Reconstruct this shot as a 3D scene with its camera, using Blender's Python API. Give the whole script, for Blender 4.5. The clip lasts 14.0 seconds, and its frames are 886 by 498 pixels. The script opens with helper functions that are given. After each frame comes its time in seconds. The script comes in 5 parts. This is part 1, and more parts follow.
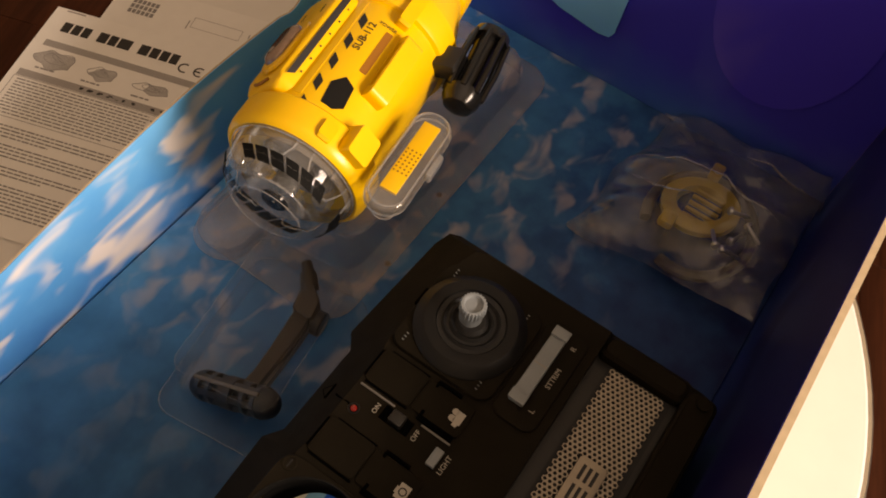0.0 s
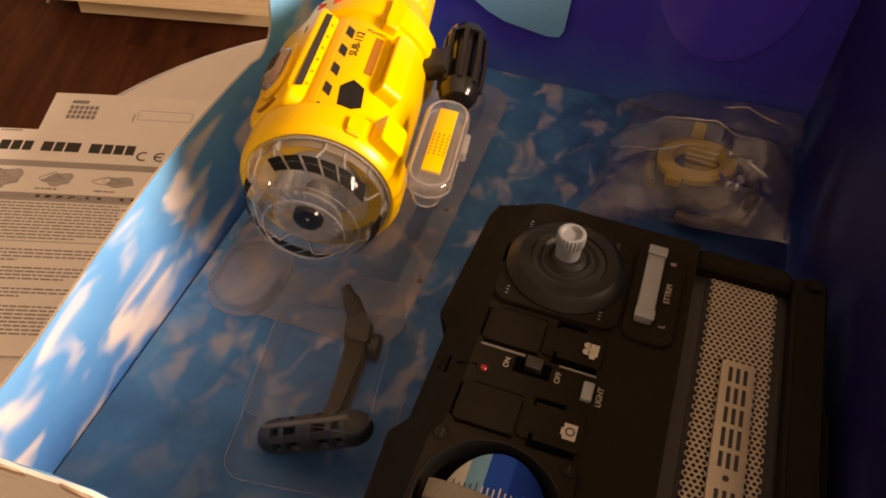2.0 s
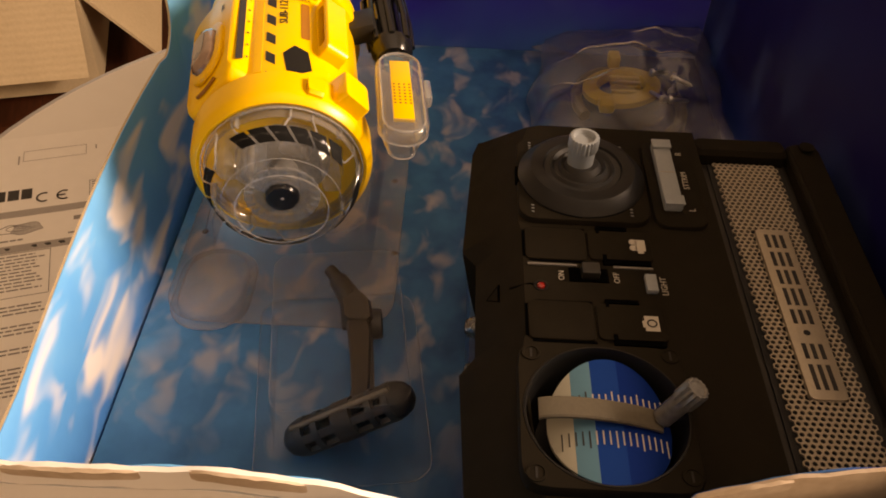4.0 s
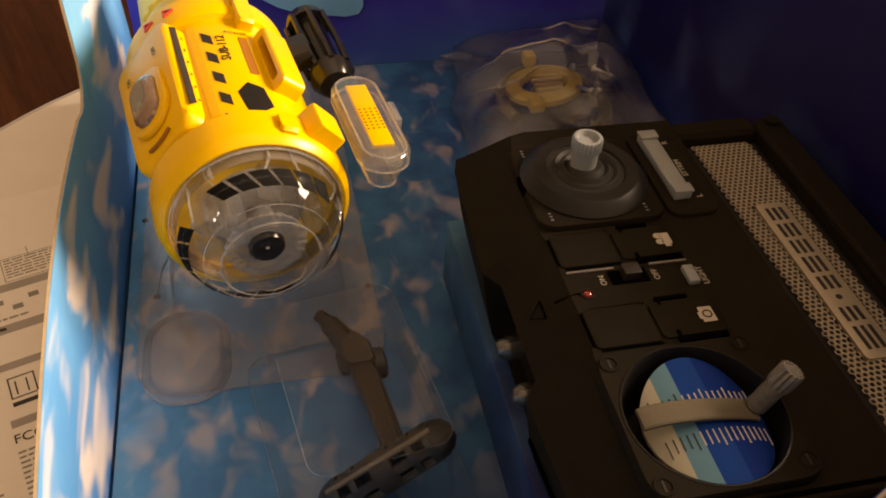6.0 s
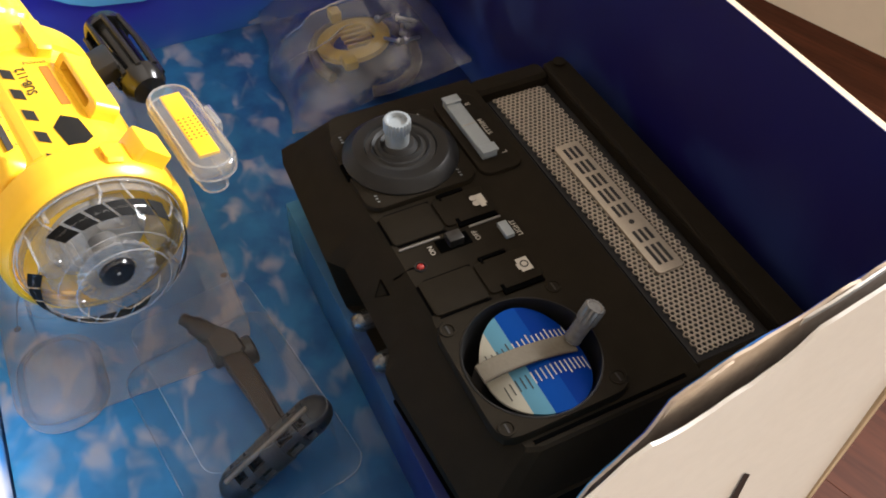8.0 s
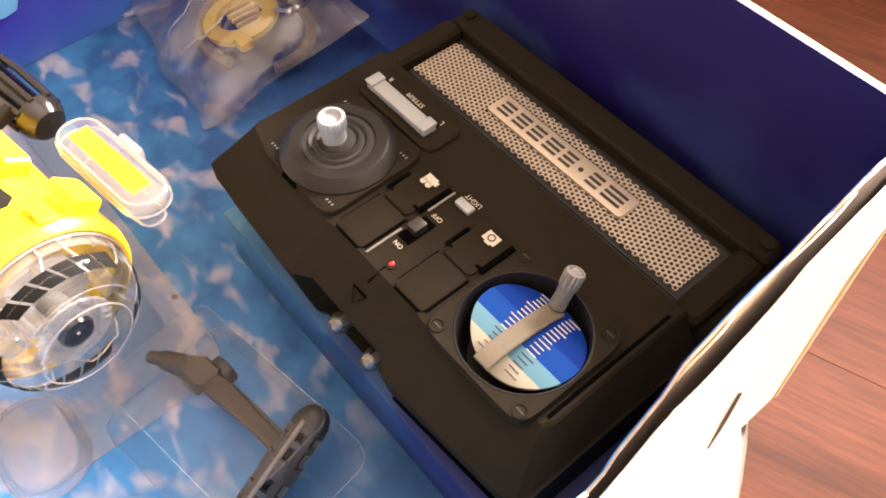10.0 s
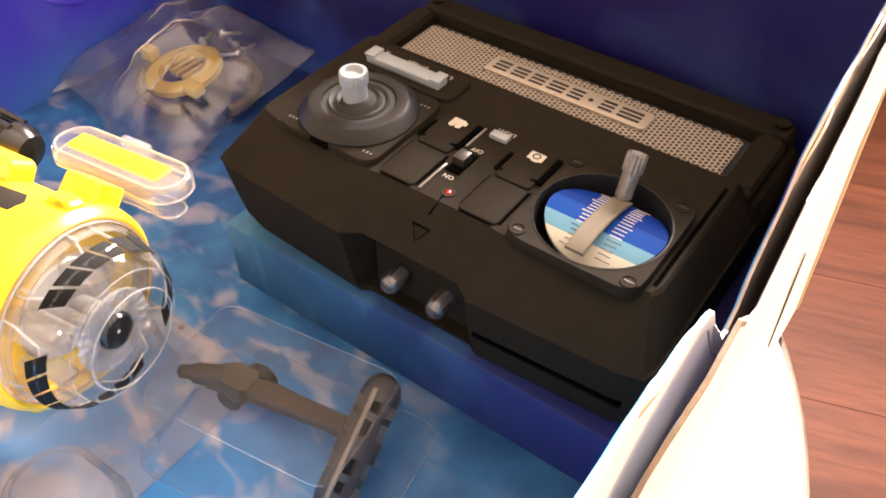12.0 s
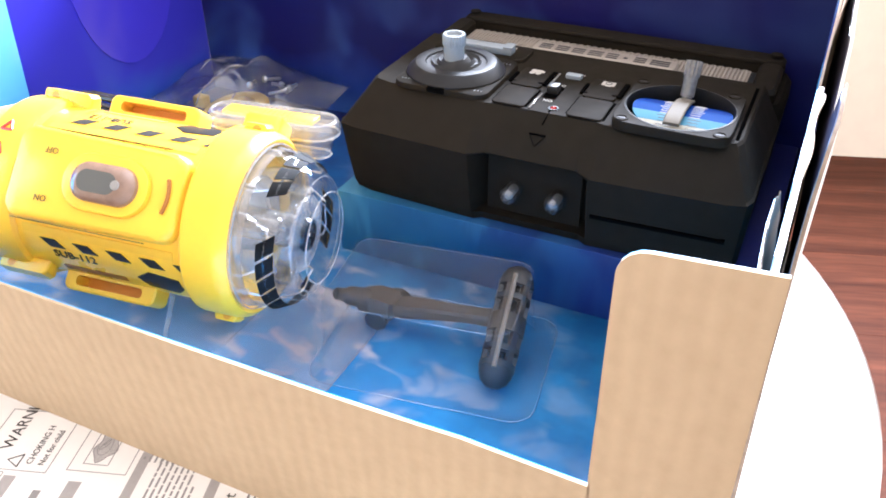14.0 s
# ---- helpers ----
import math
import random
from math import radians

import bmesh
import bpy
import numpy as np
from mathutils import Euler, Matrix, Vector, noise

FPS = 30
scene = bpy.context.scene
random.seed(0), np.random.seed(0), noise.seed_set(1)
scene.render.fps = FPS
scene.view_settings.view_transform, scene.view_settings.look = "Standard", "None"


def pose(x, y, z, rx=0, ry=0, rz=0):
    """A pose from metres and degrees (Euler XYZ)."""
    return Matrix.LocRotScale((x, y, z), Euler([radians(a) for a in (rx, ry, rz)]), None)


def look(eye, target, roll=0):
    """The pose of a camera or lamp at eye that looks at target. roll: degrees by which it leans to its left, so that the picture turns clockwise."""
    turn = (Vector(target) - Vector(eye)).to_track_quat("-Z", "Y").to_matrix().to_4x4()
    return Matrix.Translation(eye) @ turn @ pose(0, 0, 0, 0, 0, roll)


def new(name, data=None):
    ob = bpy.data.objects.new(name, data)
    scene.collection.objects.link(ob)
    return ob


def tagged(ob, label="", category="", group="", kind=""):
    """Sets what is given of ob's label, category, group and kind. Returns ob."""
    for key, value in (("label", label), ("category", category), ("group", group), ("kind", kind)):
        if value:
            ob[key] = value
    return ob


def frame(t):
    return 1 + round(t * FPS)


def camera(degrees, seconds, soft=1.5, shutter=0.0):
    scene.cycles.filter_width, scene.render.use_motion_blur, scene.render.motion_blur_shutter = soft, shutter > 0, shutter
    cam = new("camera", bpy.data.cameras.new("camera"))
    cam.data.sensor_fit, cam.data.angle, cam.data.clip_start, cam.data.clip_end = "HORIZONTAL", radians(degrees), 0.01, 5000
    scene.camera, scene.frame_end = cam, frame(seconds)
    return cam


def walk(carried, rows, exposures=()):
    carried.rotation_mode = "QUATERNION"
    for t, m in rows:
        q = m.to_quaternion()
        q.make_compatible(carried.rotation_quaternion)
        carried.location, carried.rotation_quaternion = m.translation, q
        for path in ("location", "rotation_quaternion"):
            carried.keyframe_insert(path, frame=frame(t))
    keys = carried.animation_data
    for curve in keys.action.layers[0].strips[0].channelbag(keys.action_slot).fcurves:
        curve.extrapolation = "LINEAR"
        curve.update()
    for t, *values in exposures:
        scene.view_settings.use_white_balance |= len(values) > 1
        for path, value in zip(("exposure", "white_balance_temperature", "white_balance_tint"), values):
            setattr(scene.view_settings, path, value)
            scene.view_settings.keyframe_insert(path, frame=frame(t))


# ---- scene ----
cam = camera(55.2, 14.0, soft=1.8)
PATH = [
    (0, (0.19620, 0.16096, 0.31299), (0.05601, 0.09059, 0.05727), 9.56),
    (0.5, (0.21322, 0.15177, 0.30767), (0.06677, 0.08470, 0.05458), 8.27),
    (1, (0.22943, 0.14384, 0.29444), (0.06673, 0.07815, 0.05110), 7.12),
    (1.5, (0.24689, 0.13549, 0.27470), (0.06523, 0.07333, 0.04419), 5.94),
    (2, (0.25794, 0.12650, 0.26106), (0.06135, 0.07318, 0.04081), 4.72),
    (2.5, (0.26825, 0.11500, 0.24839), (0.06810, 0.07517, 0.02849), 3.84),
    (3, (0.27372, 0.10473, 0.24260), (0.07048, 0.07883, 0.02346), 3.66),
    (3.5, (0.27643, 0.09258, 0.23391), (0.06598, 0.07824, 0.02060), 2.86),
    (6, (0.25989, 0.03221, 0.22055), (0.04710, 0.08694, 0.01629), 3.65),
    (6.5, (0.25757, 0.02038, 0.21925), (0.04732, 0.08892, 0.01652), 3.58),
    (7, (0.25691, 0.01067, 0.22117), (0.04938, 0.08900, 0.01918), 2.86),
    (7.5, (0.26061, 0.02111, 0.23797), (0.06971, 0.10882, 0.02381), 2.71),
    (8, (0.26149, 0.03822, 0.25389), (0.08888, 0.13116, 0.02681), 2.60),
    (8.5, (0.25149, 0.04365, 0.26643), (0.10104, 0.13700, 0.02425), 2.39),
    (9, (0.24577, 0.04028, 0.26862), (0.10393, 0.13542, 0.02198), 0.58),
    (11.5, (0.22513, -0.00828, 0.24016), (0.10076, 0.14325, 0.01307), 0.30),
    (12, (0.22670, -0.03809, 0.22285), (0.10194, 0.13412, 0.01123), 0.01),
    (12.5, (0.22975, -0.06753, 0.21003), (0.11096, 0.12091, 0.00908), 1.16),
    (13, (0.22677, -0.09521, 0.20583), (0.10850, 0.10878, 0.02036), 0.92),
    (13.5, (0.21922, -0.12946, 0.20038), (0.10509, 0.08645, 0.02614), 0.57),
    (14, (0.20576, -0.15351, 0.19249), (0.09879, 0.07133, 0.02513), -0.38),
]
EXPOSURES = [(0.0, -1.4, 8900, 24), (0.5, -1.05, 8700, 20), (1.0, -1.1, 9500, 22), (2.0, -0.95, 10700, 35), (3.0, -0.95, 10800, 32), (6.5, -0.9, 10900, 26), (7.6, -0.9, 10200, 20), (8.0, -0.05, 6100, 12), (8.5, 0.65, 6700, 18), (9.2, 1.35, 7300, 25), (11.5, 1.25, 7300, 24), (12.6, 1.25, 7200, 27), (13.2, 1.25, 6500, 28), (14.0, 1.35, 5200, 14)]
walk(cam, [(t, look(eye, target, roll)) for t, eye, target, roll in PATH], EXPOSURES)

# ---- light: one large window in the north wall ----
world = bpy.data.worlds.new("world")
scene.world = world
world.use_nodes = True
sky = world.node_tree.nodes.new("ShaderNodeTexSky")
sky.sky_type, sky.sun_disc = "NISHITA", False
sky.sun_elevation, sky.sun_rotation = radians(35), radians(60)
world.node_tree.links.new(sky.outputs[0], world.node_tree.nodes["Background"].inputs[0])
world.node_tree.nodes["Background"].inputs[1].default_value = 0.1
# the room stands at an angle to the box
ROOM = Matrix.Translation((0.12, 1.28, 0)) @ Matrix.Rotation(radians(18.5), 4, "Z") @ Matrix.Translation((-0.12, -1.33, 0))
WINDOW = dict(x0=-0.26, x1=0.48, z0=0.44, z1=0.93)
lamp = bpy.data.lights.new("window_light", "AREA")
lamp.shape, lamp.size, lamp.size_y, lamp.energy, lamp.color = "RECTANGLE", 0.66, 0.41, 88, (1.0, 0.96, 0.90)
new("window_light", lamp).matrix_world = ROOM @ look((0.11, 1.35, 0.685), (0.13, 0.0, 0.66))

# ---- materials ----


def material(name, base, rough=0.5, metal=0.0, grain=0.0, scale=200, bump=0.0, spec=0.5, second=None, coat=0.0):
    """A plain surface with fine grain: base and second mixed by noise at two scales, bump in metres."""
    m = bpy.data.materials.new(name)
    m.use_nodes = True
    n, l = m.node_tree.nodes, m.node_tree.links
    p = n["Principled BSDF"]
    p.inputs["Roughness"].default_value, p.inputs["Metallic"].default_value = rough, metal
    p.inputs["Specular IOR Level"].default_value = spec
    p.inputs["Coat Weight"].default_value = coat
    p.inputs["Base Color"].default_value = (*base, 1)
    if grain or bump or second:
        co = n.new("ShaderNodeTexCoord")
        fine, wide = n.new("ShaderNodeTexNoise"), n.new("ShaderNodeTexNoise")
        fine.inputs["Scale"].default_value, wide.inputs["Scale"].default_value = scale * 6, scale * 0.35
        fine.inputs["Detail"].default_value = wide.inputs["Detail"].default_value = 4
        add = n.new("ShaderNodeMath")
        add.operation = "ADD"
        half = n.new("ShaderNodeMath")
        half.operation, half.inputs[1].default_value = "MULTIPLY", 0.5
        for t in (fine, wide):
            l.new(co.outputs["Object"], t.inputs["Vector"])
        l.new(fine.outputs[0], add.inputs[0]), l.new(wide.outputs[0], add.inputs[1]), l.new(add.outputs[0], half.inputs[0])
        mix = n.new("ShaderNodeMix")
        mix.data_type = "RGBA"
        other = second or tuple(c * (1 - grain) for c in base)
        mix.inputs[6].default_value, mix.inputs[7].default_value = (*base, 1), (*other, 1)
        ramp = n.new("ShaderNodeMapRange")
        ramp.inputs[1].default_value, ramp.inputs[2].default_value = 0.35, 0.65
        l.new(half.outputs[0], ramp.inputs[0]), l.new(ramp.outputs[0], mix.inputs[0]), l.new(mix.outputs[2], p.inputs["Base Color"])
        if bump:
            b = n.new("ShaderNodeBump")
            b.inputs["Distance"].default_value, b.inputs["Strength"].default_value = bump, 1.0
            l.new(fine.outputs[0], b.inputs["Height"]), l.new(b.outputs[0], p.inputs["Normal"])
        rr = n.new("ShaderNodeMapRange")
        rr.inputs[3].default_value, rr.inputs[4].default_value = max(0.02, rough - 0.08), min(1, rough + 0.08)
        l.new(wide.outputs[0], rr.inputs[0]), l.new(rr.outputs[0], p.inputs["Roughness"])
    return m


def clear(name, tint=(1, 1, 1), gloss=0.04, rough=0.05, edge=0.5, haze=0.0, bump=0.0, milk=(0.75, 0.75, 0.75), cloudy=0.0):
    """Thin clear plastic: see-through with a sharp sheen, and a little milky haze."""
    m = bpy.data.materials.new(name)
    m.use_nodes = True
    n, l = m.node_tree.nodes, m.node_tree.links
    n.remove(n["Principled BSDF"])
    out = n["Material Output"]
    t, g, f, mix = n.new("ShaderNodeBsdfTransparent"), n.new("ShaderNodeBsdfGlossy"), n.new("ShaderNodeLayerWeight"), n.new("ShaderNodeMixShader")
    t.inputs[0].default_value = (*tint, 1)
    g.inputs["Roughness"].default_value = rough
    f.inputs[0].default_value = 0.5
    steep, up = n.new("ShaderNodeMath"), n.new("ShaderNodeMath")
    steep.operation, steep.inputs[1].default_value = "POWER", 3.0
    up.operation, up.inputs[1].default_value, up.inputs[2].default_value = "MULTIPLY_ADD", edge, gloss
    l.new(f.outputs["Facing"], steep.inputs[0]), l.new(steep.outputs[0], up.inputs[0]), l.new(up.outputs[0], mix.inputs[0]), l.new(g.outputs[0], mix.inputs[2])
    if haze:
        d, m2 = n.new("ShaderNodeBsdfDiffuse"), n.new("ShaderNodeMixShader")
        d.inputs[0].default_value = (*milk, 1)
        m2.inputs[0].default_value = haze
        l.new(t.outputs[0], m2.inputs[1]), l.new(d.outputs[0], m2.inputs[2]), l.new(m2.outputs[0], mix.inputs[1])
        if cloudy:  # crumpled film is whiter along its creases
            spot, at, cut = n.new("ShaderNodeTexNoise"), n.new("ShaderNodeTexCoord"), n.new("ShaderNodeMapRange")
            spot.inputs["Scale"].default_value, spot.inputs["Detail"].default_value, spot.inputs["Distortion"].default_value = cloudy, 3, 1.5
            cut.inputs[1].default_value, cut.inputs[2].default_value, cut.inputs[3].default_value, cut.inputs[4].default_value = 0.38, 0.68, 0.2 * haze, 2.4 * haze
            l.new(at.outputs["Object"], spot.inputs[0]), l.new(spot.outputs[0], cut.inputs[0]), l.new(cut.outputs[0], m2.inputs[0])
    else:
        l.new(t.outputs[0], mix.inputs[1])
    if bump:
        b, ns, co = n.new("ShaderNodeBump"), n.new("ShaderNodeTexNoise"), n.new("ShaderNodeTexCoord")
        ns.inputs["Scale"].default_value, b.inputs["Distance"].default_value = 90, bump
        l.new(co.outputs["Object"], ns.inputs[0]), l.new(ns.outputs[0], b.inputs["Height"]), l.new(b.outputs[0], g.inputs["Normal"]), l.new(b.outputs[0], f.inputs["Normal"])
    l.new(mix.outputs[0], out.inputs[0])
    return m


def printed(name, stops, axis, lo, hi, cloud=(0.80, 0.66, 0.58), amount=1.0, stretch=(1, 1, 1), fade=(0, 1), scale=38, rough=0.42, across=None, soft=(0.48, 0.68)):
    """A glossy printed card: colours along one axis (in metres), with pale blots that fade along the same axis."""
    m = bpy.data.materials.new(name)
    m.use_nodes = True
    n, l = m.node_tree.nodes, m.node_tree.links
    p = n["Principled BSDF"]
    p.inputs["Roughness"].default_value, p.inputs["Specular IOR Level"].default_value = rough, 0.22
    co, sep = n.new("ShaderNodeTexCoord"), n.new("ShaderNodeSeparateXYZ")
    l.new(co.outputs["Object"], sep.inputs[0])
    along = n.new("ShaderNodeMapRange")
    along.inputs[1].default_value, along.inputs[2].default_value = lo, hi
    l.new(sep.outputs[axis], along.inputs[0])
    warp = n.new("ShaderNodeTexNoise")
    warp.inputs["Scale"].default_value, warp.inputs["Detail"].default_value = scale * 0.8, 3
    l.new(co.outputs["Object"], warp.inputs[0])
    shift = n.new("ShaderNodeMath")
    shift.operation, shift.inputs[1].default_value, shift.inputs[2].default_value = "MULTIPLY_ADD", 0.5, -0.25
    l.new(warp.outputs[0], shift.inputs[0])
    pos = n.new("ShaderNodeMath")
    l.new(along.outputs[0], pos.inputs[0]), l.new(shift.outputs[0], pos.inputs[1])
    ramp = n.new("ShaderNodeValToRGB")
    while len(ramp.color_ramp.elements) < len(stops):
        ramp.color_ramp.elements.new(0.5)
    for e, (at, c) in zip(ramp.color_ramp.elements, stops):
        e.position, e.color = at, (*c, 1)
    l.new(pos.outputs[0], ramp.inputs[0])
    mapping = n.new("ShaderNodeMapping")
    mapping.inputs["Scale"].default_value = stretch
    l.new(co.outputs["Object"], mapping.inputs[0])
    blot = n.new("ShaderNodeTexNoise")
    blot.inputs["Scale"].default_value, blot.inputs["Detail"].default_value, blot.inputs["Roughness"].default_value = scale, 2.0, 0.45
    blot.inputs["Distortion"].default_value = 0.5
    l.new(mapping.outputs[0], blot.inputs[0])
    cut = n.new("ShaderNodeMapRange")
    cut.interpolation_type = "SMOOTHSTEP"
    cut.inputs[1].default_value, cut.inputs[2].default_value, cut.inputs[4].default_value = *soft, amount
    l.new(blot.outputs[0], cut.inputs[0])
    gone = n.new("ShaderNodeMapRange")
    gone.inputs[1].default_value, gone.inputs[2].default_value, gone.inputs[3].default_value, gone.inputs[4].default_value = fade[0], fade[1], 1, 0
    l.new(along.outputs[0], gone.inputs[0])
    mul = n.new("ShaderNodeMath")
    mul.operation = "MULTIPLY"
    l.new(cut.outputs[0], mul.inputs[0]), l.new(gone.outputs[0], mul.inputs[1])
    mix = n.new("ShaderNodeMix")
    mix.data_type = "RGBA"
    mix.inputs[7].default_value = (*cloud, 1)
    l.new(mul.outputs[0], mix.inputs[0]), l.new(ramp.outputs[0], mix.inputs[6]), l.new(mix.outputs[2], p.inputs["Base Color"])
    if across:  # multiplies in a second tone along another axis and thins the blots
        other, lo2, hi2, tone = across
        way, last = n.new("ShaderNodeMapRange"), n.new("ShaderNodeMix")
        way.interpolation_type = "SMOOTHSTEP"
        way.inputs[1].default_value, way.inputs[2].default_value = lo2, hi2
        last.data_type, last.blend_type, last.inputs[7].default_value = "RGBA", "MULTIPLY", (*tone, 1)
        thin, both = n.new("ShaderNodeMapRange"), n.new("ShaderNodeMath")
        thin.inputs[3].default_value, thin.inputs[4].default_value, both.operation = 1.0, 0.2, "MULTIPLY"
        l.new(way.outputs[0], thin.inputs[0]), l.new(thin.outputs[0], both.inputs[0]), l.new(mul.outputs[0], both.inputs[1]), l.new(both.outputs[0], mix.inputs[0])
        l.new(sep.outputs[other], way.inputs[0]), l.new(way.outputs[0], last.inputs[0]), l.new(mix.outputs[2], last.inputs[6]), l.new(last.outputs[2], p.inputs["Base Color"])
    return m


SKY, MID, DEEP, NAVY = (0.09, 0.42, 0.86), (0.035, 0.22, 0.58), (0.012, 0.065, 0.26), (0.007, 0.009, 0.075)
YELLOW = material("yellow_plastic", (0.95, 0.555, 0.02), 0.30, grain=0.05, scale=60, bump=0.00002)
# the hull's yellow, darkened: shade inside its recesses put into the colour
SHADEYELLOW = material("shaded_yellow_plastic", (0.80, 0.33, 0.02), 0.5, grain=0.08)
BLACK = material("black_plastic", (0.014, 0.013, 0.012), 0.42, grain=0.2, scale=300, bump=0.00002)
DULL = material("controller_plastic", (0.0142, 0.0110, 0.0068), 0.75, spec=0.08, grain=0.18, scale=500, bump=0.00002)
SATIN = material("satin_black_plastic", (0.009, 0.009, 0.009), 0.42, grain=0.1, scale=300, spec=0.25)
RUBBER = material("black_rubber", (0.008, 0.008, 0.008), 0.6)
INK = material("black_print", (0.015, 0.014, 0.014), 0.5)
BARINK = material("matt_black_bar", (0.006, 0.006, 0.006), 0.7, spec=0.1)
GREYINK = material("grey_print", (0.26, 0.25, 0.25), 0.7)
BANDINK = material("grey_band_print", (0.38, 0.36, 0.35), 0.7, grain=0.1)
PALE = material("pale_print", (0.44, 0.41, 0.36), 0.5)
RED = material("red_print", (0.75, 0.05, 0.03), 0.4)
GREY = material("light_grey_plastic", (0.25, 0.28, 0.30), 0.4, grain=0.08)
MIDGREY = material("grey_plastic", (0.30, 0.29, 0.27), 0.4, grain=0.15)
SMOKE = material("smoked_plastic", (0.15, 0.143, 0.13), 0.22, grain=0.3, scale=150, coat=0.5)
MESHM = material("beige_metal_mesh", (0.46, 0.40, 0.32), 0.5, metal=0.55, grain=0.12)
STRAPM = material("grey_strap_plastic", (0.14, 0.122, 0.094), 0.65, grain=0.15, spec=0.1)
# black without sheen; most of its strips paint shade in uncut slots
HOLLOW = material("dark_gap", (0.002, 0.002, 0.002), 1.0, spec=0.0)
KRAFT = material("kraft_cardboard", (0.56, 0.44, 0.29), 0.85, second=(0.49, 0.38, 0.245), scale=40, bump=0.00006)


def ribbed(m, pitch):
    """Faint upright flutes in cardboard: a bump, with their shading painted too."""
    n, l = m.node_tree.nodes, m.node_tree.links
    p = n["Principled BSDF"]
    co, w, b, ns = n.new("ShaderNodeTexCoord"), n.new("ShaderNodeTexWave"), n.new("ShaderNodeBump"), n.new("ShaderNodeTexNoise")
    w.inputs["Scale"].default_value, w.inputs["Distortion"].default_value, w.inputs["Detail"].default_value = 0.314 / pitch, 1.5, 2
    ns.inputs["Scale"].default_value = 60
    b.inputs["Distance"].default_value, b.inputs["Strength"].default_value = 0.0004, 0.5
    l.new(co.outputs["Object"], w.inputs[0]), l.new(w.outputs[1], b.inputs["Height"]), l.new(b.outputs[0], p.inputs["Normal"])
    # darkens the colour with the same wave, as shading of the flutes
    tone, some = n.new("ShaderNodeMix"), n.new("ShaderNodeMath")
    tone.data_type, tone.blend_type, tone.inputs[7].default_value = "RGBA", "MULTIPLY", (0.72, 0.70, 0.66, 1)
    some.operation, some.inputs[1].default_value = "MULTIPLY", 0.18
    l.new(w.outputs[1], some.inputs[0]), l.new(some.outputs[0], tone.inputs[0]), l.new(p.inputs["Base Color"].links[0].from_socket, tone.inputs[6]), l.new(tone.outputs[2], p.inputs["Base Color"])
    return m


ribbed(KRAFT, 0.0045)
WHITECARD = material("white_card", (0.80, 0.78, 0.75), 0.7, grain=0.05, scale=40, bump=0.00004)
TORN = material("torn_paper", (0.62, 0.52, 0.42), 0.95, second=(0.46, 0.36, 0.27), scale=60, bump=0.0001)
DARKPLY = material("brown_torn_ply", (0.27, 0.21, 0.155), 0.95, second=(0.17, 0.13, 0.10), scale=80, bump=0.0001)
PAPER = material("white_paper", (0.86, 0.84, 0.81), 0.85, grain=0.04, scale=30, bump=0.00003)
TABLE = material("white_laminate", (0.82, 0.80, 0.77), 0.35, grain=0.04, scale=12)
STEEL = material("brushed_steel", (0.55, 0.56, 0.58), 0.3, metal=1.0, grain=0.15)
CREAM = material("cream_plaster", (0.82, 0.74, 0.62), 0.9, grain=0.06, scale=6, bump=0.0004)
TANWALL = material("tan_plaster", (0.56, 0.48, 0.39), 0.9, grain=0.06, scale=6, bump=0.0004)
CEIL = material("white_plaster", (0.86, 0.83, 0.79), 0.9, grain=0.04, scale=6)
STUD = clear("clear_stud_plastic", (0.40, 0.39, 0.37), 0.12, 0.05, 0.7, haze=0.05)
PODC = clear("clear_pod_plastic", (0.90, 0.90, 0.90), 0.07, 0.06, 0.7, haze=0.07)
DOME = clear("clear_dome_plastic", (0.97, 0.97, 0.97), 0.035, 0.02, 0.22, haze=0.006)
# clear plastic whitened by haze, so edges carry a painted highlight
RIM = clear("clear_thick_edge", (0.88, 0.88, 0.88), 0.16, 0.08, 0.7, haze=0.22)
BEAD = clear("clear_tray_edge", (0.93, 0.94, 0.95), 0.06, 0.12, 0.6, haze=0.06)
# strong milk tint stands in for the window's glare on the tray
BLISTER = clear("clear_blister_plastic", (0.93, 0.92, 0.92), 0.03, 0.14, 0.5, haze=0.27, bump=0.0012, milk=(0.60, 0.53, 0.51))
HAZY = clear("hazy_blister_plastic", (0.94, 0.95, 0.96), 0.008, 0.24, 0.10, haze=0.034, bump=0.0010, milk=(0.60, 0.56, 0.53))
PLATE = clear("frosted_clear_plastic", (0.8, 0.8, 0.8), 0.10, 0.12, 0.5, haze=0.15)
# black plastic browned as its lit faces look: light in the colour
ARM = material("lit_brown_black_plastic", (0.042, 0.025, 0.012), 0.6, second=(0.013, 0.009, 0.005), scale=150, bump=0.00003)
FILM = clear("clear_bag_film", (0.88, 0.88, 0.88), 0.05, 0.08, 0.8, haze=0.055, bump=0.0022, milk=(0.60, 0.59, 0.60), cloudy=38)
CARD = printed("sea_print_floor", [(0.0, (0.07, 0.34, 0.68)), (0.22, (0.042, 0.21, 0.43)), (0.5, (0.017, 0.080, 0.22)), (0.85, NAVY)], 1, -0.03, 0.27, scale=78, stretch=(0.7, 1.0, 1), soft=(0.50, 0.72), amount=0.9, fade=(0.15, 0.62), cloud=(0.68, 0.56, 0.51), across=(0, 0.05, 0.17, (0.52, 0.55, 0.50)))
FRONTP = printed("sea_print_front", [(0.0, (0.035, 0.24, 0.66)), (0.45, (0.06, 0.36, 0.82)), (1.0, (0.15, 0.52, 0.90))], 2, -0.01, 0.07, scale=62, stretch=(0.42, 1, 0.9), soft=(0.50, 0.66), fade=(0.6, 1.6), amount=0.95, cloud=(0.86, 0.80, 0.78))
